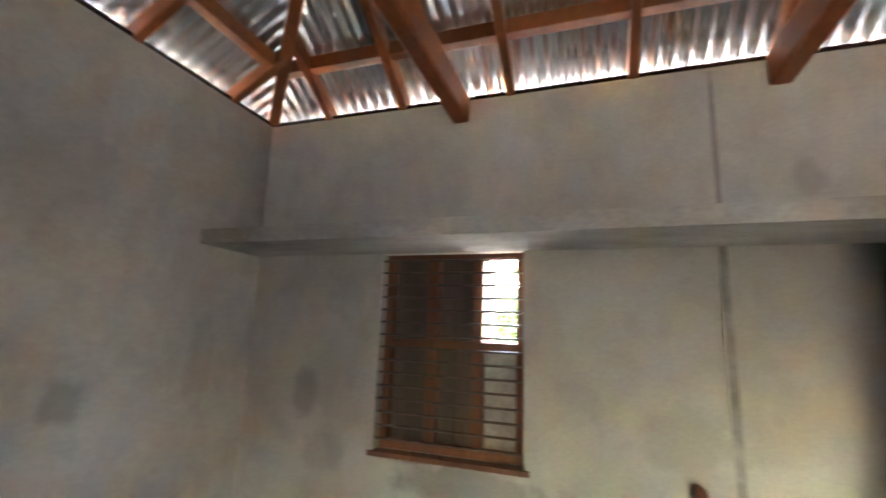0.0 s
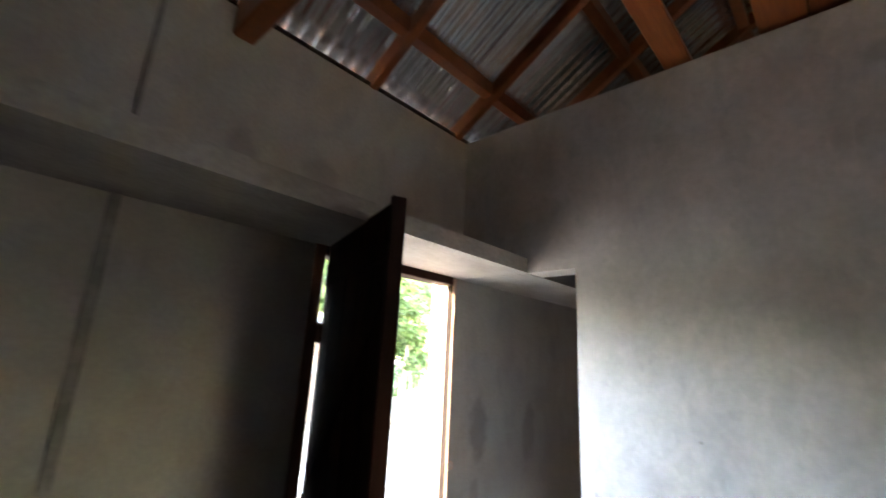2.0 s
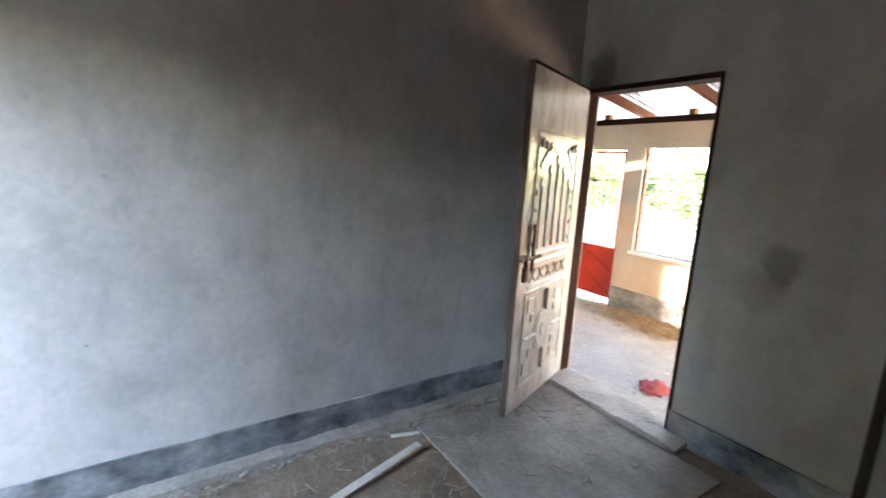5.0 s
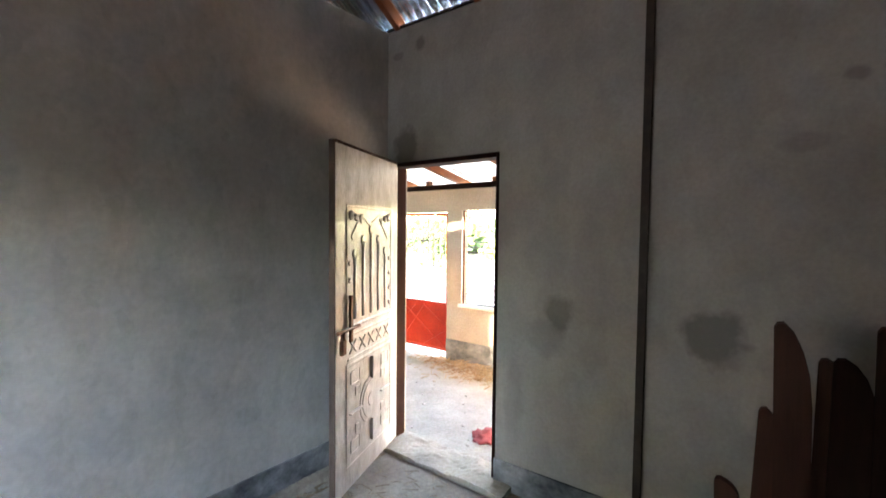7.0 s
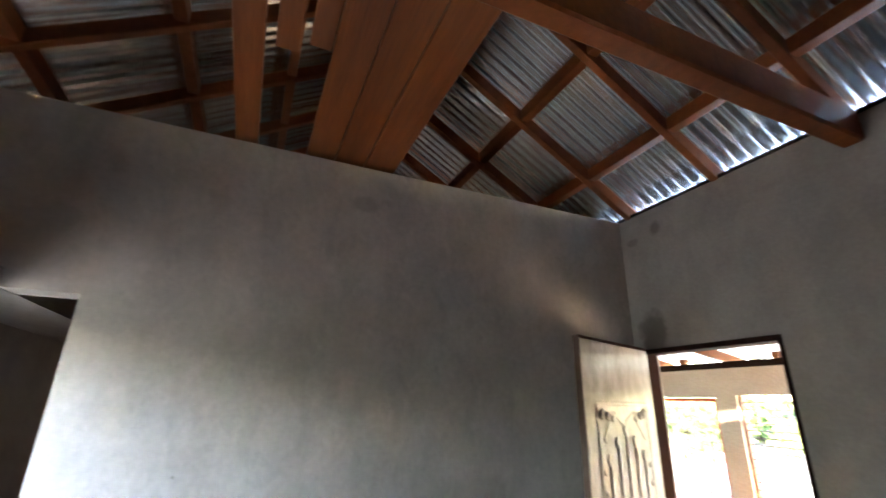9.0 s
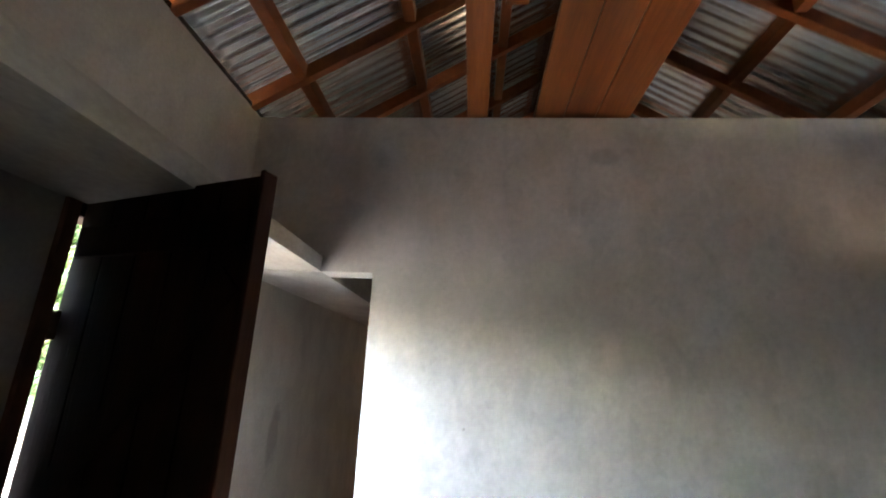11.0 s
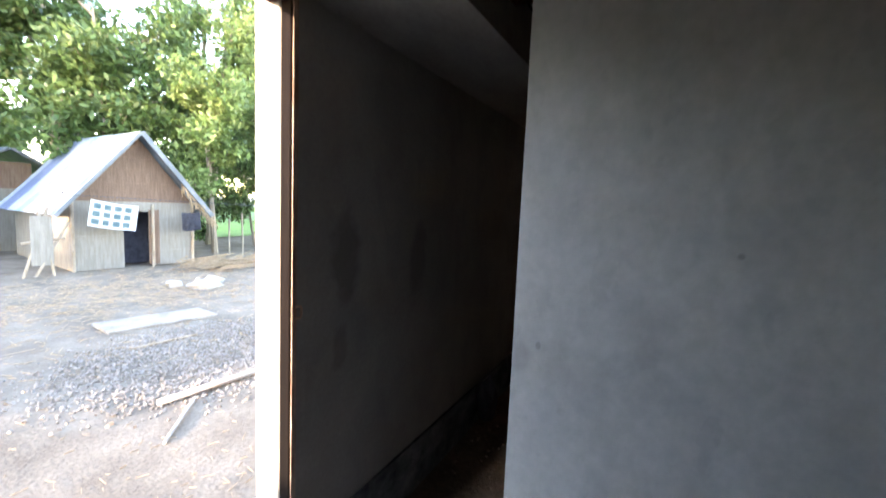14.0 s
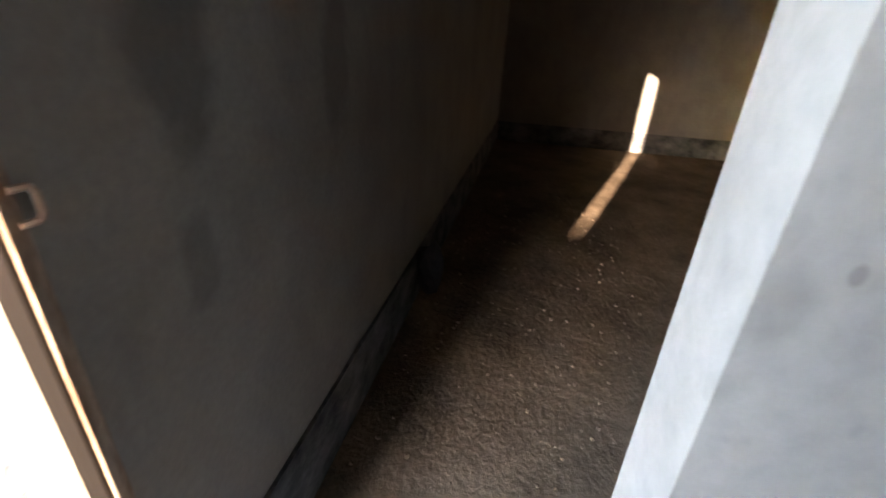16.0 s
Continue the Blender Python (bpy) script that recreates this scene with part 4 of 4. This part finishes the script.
for i, (x, y, r) in enumerate(((4.9, 7.6, 0.30), (5.3, 7.9, 0.22), (4.6, 8.2, 0.16))):
    bm = bmesh.new()
    lump(bm, ground_at(x, y, 0.05), r, 0.5, 80 + i, 2)
    thing("rock", bm, STONE, "pale rough rock on the yard", "rock", group="rocks on the yard")
bm = bmesh.new()
for i in range(170):
    a = (rng.uniform(5.6, 8.8), rng.uniform(8.9, 10.2))
    ang, ln = rng.uniform(-0.6, 0.6), rng.uniform(0.3, 1.0)
    z0 = 0.03 + rng.random() * 0.22
    b = rod(ground_at(a[0], a[1], z0), ground_at(a[0] + ln * math.cos(ang), a[1] + ln * math.sin(ang), z0 + rng.uniform(-0.03, 0.12)), rng.uniform(0.008, 0.02), 5)
    me = bpy.data.meshes.new("tmp")
    b.to_mesh(me)
    b.free()
    bm.from_mesh(me)
    bpy.data.meshes.remove(me)
tagged(part("brushwood", bm, STRAW), "heap of dry brushwood and sticks", "brushwood", kind="stuff")

# ---- hut: bamboo-mat walls, tarpaulin roof ----
HW, HD, HE, HA = 2.75, 4.2, 1.75, 3.45
hut = empty("hut", pose(4.15, 11.3, GZ, 0, 0, -6), "small hut with woven mat walls and tarpaulin roof", "hut")


def gable_panel(x0, x1, z0, roofline, t=0.03):
    n = 8
    bm = bmesh.new()
    prof = [(x0, z0), (x1, z0)] + [(x1 + (x0 - x1) * i / n, roofline(x1 + (x0 - x1) * i / n)) for i in range(n + 1)]
    a = [bm.verts.new((x, 0, z)) for x, z in prof]
    b = [bm.verts.new((x, t, z)) for x, z in prof]
    bm.faces.new(a)
    bm.faces.new(b[::-1])
    for i in range(len(a)):
        bm.faces.new((a[i], b[i], b[(i + 1) % len(a)], a[(i + 1) % len(a)]))
    bmesh.ops.recalc_face_normals(bm, faces=bm.faces)
    return bm


def rline(x):
    return HE + (HA - HE) * (1 - abs(x - HW / 2) / (HW / 2)) - 0.05


fp1 = part("front_panel", box(0, 1.05, 0, 0.03, 0.02, 1.7), MUD, hut, "pale mud-washed mat panel")
fp2 = part("front_panel", box(1.72, HW, 0, 0.03, 0.02, 1.7), MUD, hut)
part("lintel_panel", box(1.05, 1.72, 0, 0.03, 1.45, 1.7), MUD, hut)
gable = part("gable", gable_panel(0.0, HW, 1.70, rline), MAT_BROWN, hut, "brown woven bamboo gable")
for k in range(4):
    z = 1.85 + k * 0.32
    w = HW / 2 * max(0.05, (HA - 0.1 - z) / (HA - HE))
    part("gable_batten", box(HW / 2 - w, HW / 2 + w, -0.014, 0.0, z, z + 0.02), MAT_BROWN, gable)
for k in range(3):
    part("panel_batten", box(0.0, 1.05, -0.012, 0.0, 0.4 + k * 0.45, 0.415 + k * 0.45), MUD, fp1)
    part("panel_batten", box(1.9, HW, -0.012, 0.0, 0.4 + k * 0.45, 0.415 + k * 0.45), MUD, fp2)
part("side_wall", box(0, 0.03, 0.03, HD, 0.02, HE), MUD, hut)
part("side_wall", box(HW - 0.03, HW, 0.03, HD, 0.02, HE), MUD, hut)
part("back_wall", box(0.03, HW - 0.03, HD - 0.03, HD, 0.02, HE), MUD, hut)
gb = part("back_gable", gable_panel(0.03, HW - 0.03, HE, rline), MAT_BROWN, hut)
gb.location = (0, HD - 0.03, 0)
# dark sheet stands in for the shade seen through the hut doorway
part("doorway_shade_sheet", box(0.05, HW - 0.05, 0.7, 0.72, 0.02, 1.9), CLOTH_AND_SHADE, hut, "dark sheet added as the shade inside the hut doorway")
part("door_post", rod((1.72, -0.03, 0), (1.72, -0.03, 1.65), 0.04), BARK, hut)
part("door_panel", box(1.62, 1.88, -0.02, -0.005, 0.05, 1.5), MAT_BROWN, hut)
for x in (0.0, HW):
    part("corner_post", rod((x, -0.03, 0), (x, -0.03, HE), 0.04), BARK, hut)


def roof_side(s):
    bm = bmesh.new()
    rows = []
    for j in range(13):
        y = -0.35 + (HD + 0.6) * j / 12
        row = []
        for i in range(9):
            k = i / 8
            x = HW / 2 + s * (HW / 2 + 0.38) * k
            z = HA + 0.02 - (HA - HE + 0.42) * k - 0.06 * math.sin(math.pi * k) + 0.025 * noise.noise((x * 3, y * 2, s))
            row.append(bm.verts.new((x, y, z)))
        rows.append(row)
    for j in range(12):
        for i in range(8):
            bm.faces.new((rows[j][i], rows[j][i + 1], rows[j + 1][i + 1], rows[j + 1][i]))
    r = bmesh.ops.solidify(bm, geom=bm.faces[:], thickness=0.05)
    return bm


tarp = part("tarpaulin", roof_side(-1), TARP, hut, "white plastic tarpaulin with blue and teal stripes", smooth=True)
for m in (TARP_BLUE, TARP_TEAL, TARP_GREY):
    tarp.data.materials.append(m)
for p in tarp.data.polygons:
    band = int((p.center.y + 0.35) / (HD + 0.6) * 12)
    p.material_index = {1: 3, 2: 3, 6: 2, 9: 1, 10: 1}.get(band, 0)
part("roof_slope", roof_side(1), TARP_DARK, hut, "dark thatch and plastic roof slope", smooth=True)
part("roof_edge", beam((HW / 2, -0.36, HA), (HW + 0.40, -0.36, HE - 0.40), 0.06, 0.12), TARP_DARK, hut)
part("roof_edge", beam((HW / 2, -0.36, HA), (-0.40, -0.36, HE - 0.40), 0.05, 0.07), TARP_DARK, hut)
bm = bmesh.new()
for i in range(160):
    k = rng.uniform(0.55, 1.05)
    x, z = HW / 2 + (HW / 2 + 0.38) * k, HA - (HA - HE + 0.42) * k - 0.06
    a = Vector((x, -0.34 + rng.random() * 0.1, z))
    add_box(bm, -0.006, 0.006, -0.006, 0.006, -rng.uniform(0.1, 0.3), 0, m=Matrix.Translation(a) @ pose(0, 0, 0, rng.uniform(-30, 10), rng.uniform(-60, 20), 0))
part("thatch_fringe", bm, STRAW, hut, "ragged straw thatch fringe")
for a, b in (((-0.95, 0.0), (-0.45, 1.55)), ((-0.42, 0.0), (-0.62, 1.45)), ((-0.75, 0.0), (-0.1, 1.2))):
    part("lean_pole", rod((a[0], -0.25, a[1]), (b[0], -0.12, b[1]), 0.032), BARK, hut)
part("lean_rail", rod((-0.95, -0.2, 0.75), (-0.2, -0.2, 0.85), 0.03), BARK, hut)
part("side_cloth", box(-0.80, -0.42, -0.245, -0.230, 0.25, 1.35), MUD, hut, "faded cloth hung at the hut corner")


far_hut = empty("hut", pose(3.6, 16.6, GZ, 0, 0, -4), "low thatched hut standing behind the trees", "hut")
part("wall", box(0.2, 2.4, 0.2, 2.2, 0.0, 1.9), MUD, far_hut)
for s in (-1, 1):
    part("roof_slope", box(0.045, 1.75, -0.15, 2.5, -0.05, 0.05, m=pose(1.3, 0, 3.12, 0, 32 if s > 0 else 148, 0), bevel=0.02), TARP_DARK, far_hut, "dull thatch and plastic roof slope")
part("gable", box(0.75, 1.85, 0.22, 0.26, 1.9, 2.7), MAT_BROWN, far_hut)


def hanging(name, w, h, sag, material, label, origin, rz, tilt, checks=False):
    bm = bmesh.new()
    n, q = 14, 10
    pts = [[bm.verts.new((w * i / n, 0.03 * math.sin(i * 1.3) * (j / q), -h * j / q - sag * math.sin(math.pi * i / n))) for i in range(n + 1)] for j in range(q + 1)]
    for j in range(q):
        for i in range(n):
            f = bm.faces.new((pts[j][i], pts[j][i + 1], pts[j + 1][i + 1], pts[j + 1][i]))
            if checks and 1 <= j < q - 1 and j % 3 != 0 and i % 3 != 0 and i < n - 1:
                f.material_index = 1
    bmesh.ops.solidify(bm, geom=bm.faces[:], thickness=0.006)
    me = mesh_of(name, bm, material, True)
    if checks:
        me.materials.append(CLOTH_TEAL)
    ob = new(name, me)
    ob.matrix_world = pose(*origin, 0, tilt, rz)
    return tagged(ob, label, "cloth", group="washing on the line")


hanging("towel", 1.0, 0.62, 0.02, CLOTH_WHITE, "white towel with teal checks on a line", (4.35, 10.85, GZ + 1.75), -6, 9, True)
hanging("shirt", 0.5, 0.5, 0.02, CLOTH_AND_SHADE, "dark shirt hung on the washing line", (6.35, 10.65, GZ + 1.45), -6, -3)
thing("clothes_line", rod((4.0, 10.87, GZ + 1.83), (12.5, 10.2, GZ + 1.55), 0.006, 5), CLOTH_AND_SHADE, "thin washing line strung past the hut", "line")


# ---- trees ----
def leaf_cloud(name, centres, n, size, material, parent, seed):
    r = np.random.RandomState(seed)
    c = np.array(centres)
    pick = r.randint(0, len(c), n)
    off = r.normal(size=(n, 3))
    off /= np.linalg.norm(off, axis=1)[:, None]
    p = c[pick, :3] + off * (c[pick, 3] * r.rand(n) ** 0.45)[:, None] * np.array([1, 1, 0.75])
    a = r.normal(size=(n, 3))
    a /= np.linalg.norm(a, axis=1)[:, None]
    b = np.cross(a, r.normal(size=(n, 3)))
    b /= np.linalg.norm(b, axis=1)[:, None]
    s = (size * r.uniform(0.6, 1.4, n))[:, None]
    q = np.stack([p - a * s, p + b * s * 0.42, p + a * s, p - b * s * 0.42], 1).reshape(-1, 3)
    f = np.arange(4 * n).reshape(-1, 4)
    me = bpy.data.meshes.new(name)
    me.from_pydata(q.tolist(), [], f.tolist())
    me.materials.append(material)
    ob = new(name, me)
    ob.parent = parent
    return ob


def tree(x, y, h, spread, n, size, material, seed, label, bare=0.3, group="trees behind the yard"):
    r = random.Random(seed)
    ob = empty("tree", pose(x, y, ground_h(x, y) - 0.05), label, "tree", group=group)
    bm = bmesh.new()
    lean = Vector((r.uniform(-0.1, 0.1), r.uniform(-0.1, 0.1), 1))

    def limb(a, b, r0, r1):
        t = rod(a, b, r0, 7, r1)
        me = bpy.data.meshes.new("tmp")
        t.to_mesh(me)
        t.free()
        bm.from_mesh(me)
        bpy.data.meshes.remove(me)

    mid = lean * (h * 0.55)
    limb(Vector((0, 0, 0)), mid, 0.018 * h, 0.011 * h)
    limb(mid, lean * (h * 0.9), 0.011 * h, 0.004 * h)
    cs = []
    for i in range(16):
        k = r.uniform(bare, 0.95)
        a = lean * (h * k)
        ang = r.uniform(0, 6.283)
        reach = spread * r.uniform(0.45, 1.0) * (1.15 - 0.5 * k)
        b = a + Vector((reach * math.cos(ang), reach * math.sin(ang), h * r.uniform(0.04, 0.16)))
        limb(a, b, 0.006 * h, 0.002 * h)
        cs.append((*b, spread * r.uniform(0.22, 0.42)))
        cs.append((*(a * 0.4 + b * 0.6), spread * r.uniform(0.18, 0.34)))
    part("trunk", bm, BARK, ob)
    leaf_cloud("crown", cs, n, size, material, ob, seed)
    return ob


G1, G2 = "leafy green tree behind the yard, in a row partly added to block sky", "light green tree with loose broad leaves"
# trees at negative x are added to block low sky outside the door
for i, (x, y, h, sp, n, s, m) in enumerate((
        (8.6, 12.4, 6.0, 2.0, 5200, 0.11, LEAF_LIGHT), (10.6, 12.0, 5.0, 1.8, 4600, 0.11, LEAF), (7.2, 15.2, 8.5, 2.6, 6500, 0.13, LEAF), (10.2, 15.0, 9.0, 2.8, 6500, 0.13, LEAF_LIGHT),
        (4.6, 20.2, 9.0, 2.8, 6500, 0.14, LEAF), (1.9, 18.2, 8.0, 2.6, 6500, 0.15, LEAF), (-1.3, 19.0, 5.1, 2.3, 6000, 0.15, LEAF), (-4.4, 19.0, 5.0, 2.4, 6000, 0.15, LEAF),
        (13.4, 14.0, 9.0, 2.8, 5500, 0.14, LEAF), 
        (7.6, 20.0, 12.0, 3.4, 6000, 0.17, LEAF), (12.0, 19.0, 12.0, 3.4, 6000, 0.17, LEAF_LIGHT), (5.4, 23.0, 12.5, 3.6, 5500, 0.18, LEAF), (16.5, 17.0, 11.0, 3.4, 5000, 0.17, LEAF),
        (21.0, 15.0, 11.0, 3.4, 4500, 0.17, LEAF), (-7.6, 17.5, 6.0, 2.6, 6500, 0.17, LEAF), (-10.6, 15.6, 6.0, 2.6, 6500, 0.17, LEAF),
        (-13.4, 13.6, 5.8, 2.6, 6500, 0.17, LEAF), (-15.6, 10.8, 5.4, 2.4, 6000, 0.17, LEAF))):
    tree(x, y, h, sp, n, s, m, 100 + i, G2 if m is LEAF_LIGHT else G1, bare=0.22 if i > 3 else 0.3)
for i, (x, y, h, sp) in enumerate(((3.0, -12.5, 4.2, 1.7), (6.2, -13.5, 4.4, 1.9), (-1.0, -13.0, 4.0, 1.8), (9.5, -14.5, 4.6, 2.0))):
    tree(x, y, h, sp, 1300, 0.12, LEAF_LIGHT, 300 + i, "light green bush-like tree beyond the veranda", bare=0.12, group="trees beyond the veranda")
for i, (x, y, h, sp) in enumerate(((0.3, 16.3, 3.6, 2.0), (1.7, 16.0, 3.4, 1.5), (-2.2, 17.2, 2.8, 1.9), (7.2, 14.2, 3.2, 1.6), (9.0, 14.6, 3.4, 1.8), (11.2, 13.6, 3.2, 1.8), (-4.8, 17.6, 2.6, 1.9))):
    tree(x, y, h, sp, 2600, 0.10, LEAF, 400 + i, "dense low bush under the trees", bare=0.08, group="bushes under the trees")
bm_posts = [(8.0 + 0.45 * i, 11.6 - 0.1 * i) for i in range(10)]
for i, (x, y) in enumerate(bm_posts):
    thing("fence_stake", rod(ground_at(x, y, -0.05), ground_at(x + rng.uniform(-0.05, 0.05), y, 1.2 + rng.random() * 0.3), 0.03, 7), BARK, "thin weathered fence stake", "stake", group="fence stakes beside the hut")
# far woods close the view; low north-west part added to block horizon glow
cs = []
rw = random.Random(5)
for i in range(220):
    a = radians(rw.uniform(12, 150))
    d = rw.uniform(34, 52)
    cs.append((d * math.cos(a), d * math.sin(a), rw.uniform(1, 11) if a < 1.3 else rw.uniform(0.5, 4.5), rw.uniform(2.0, 3.6)))
    cs.append((rw.uniform(-35, 40), -rw.uniform(30, 38), rw.uniform(0.3, 1.6), rw.uniform(1.2, 2.0)))
far = leaf_cloud("far_woods", cs, 34000, 0.42, LEAF, None, 9)
tagged(far, "dense green woods in the distance, partly added to block horizon light", "woods", kind="stuff")
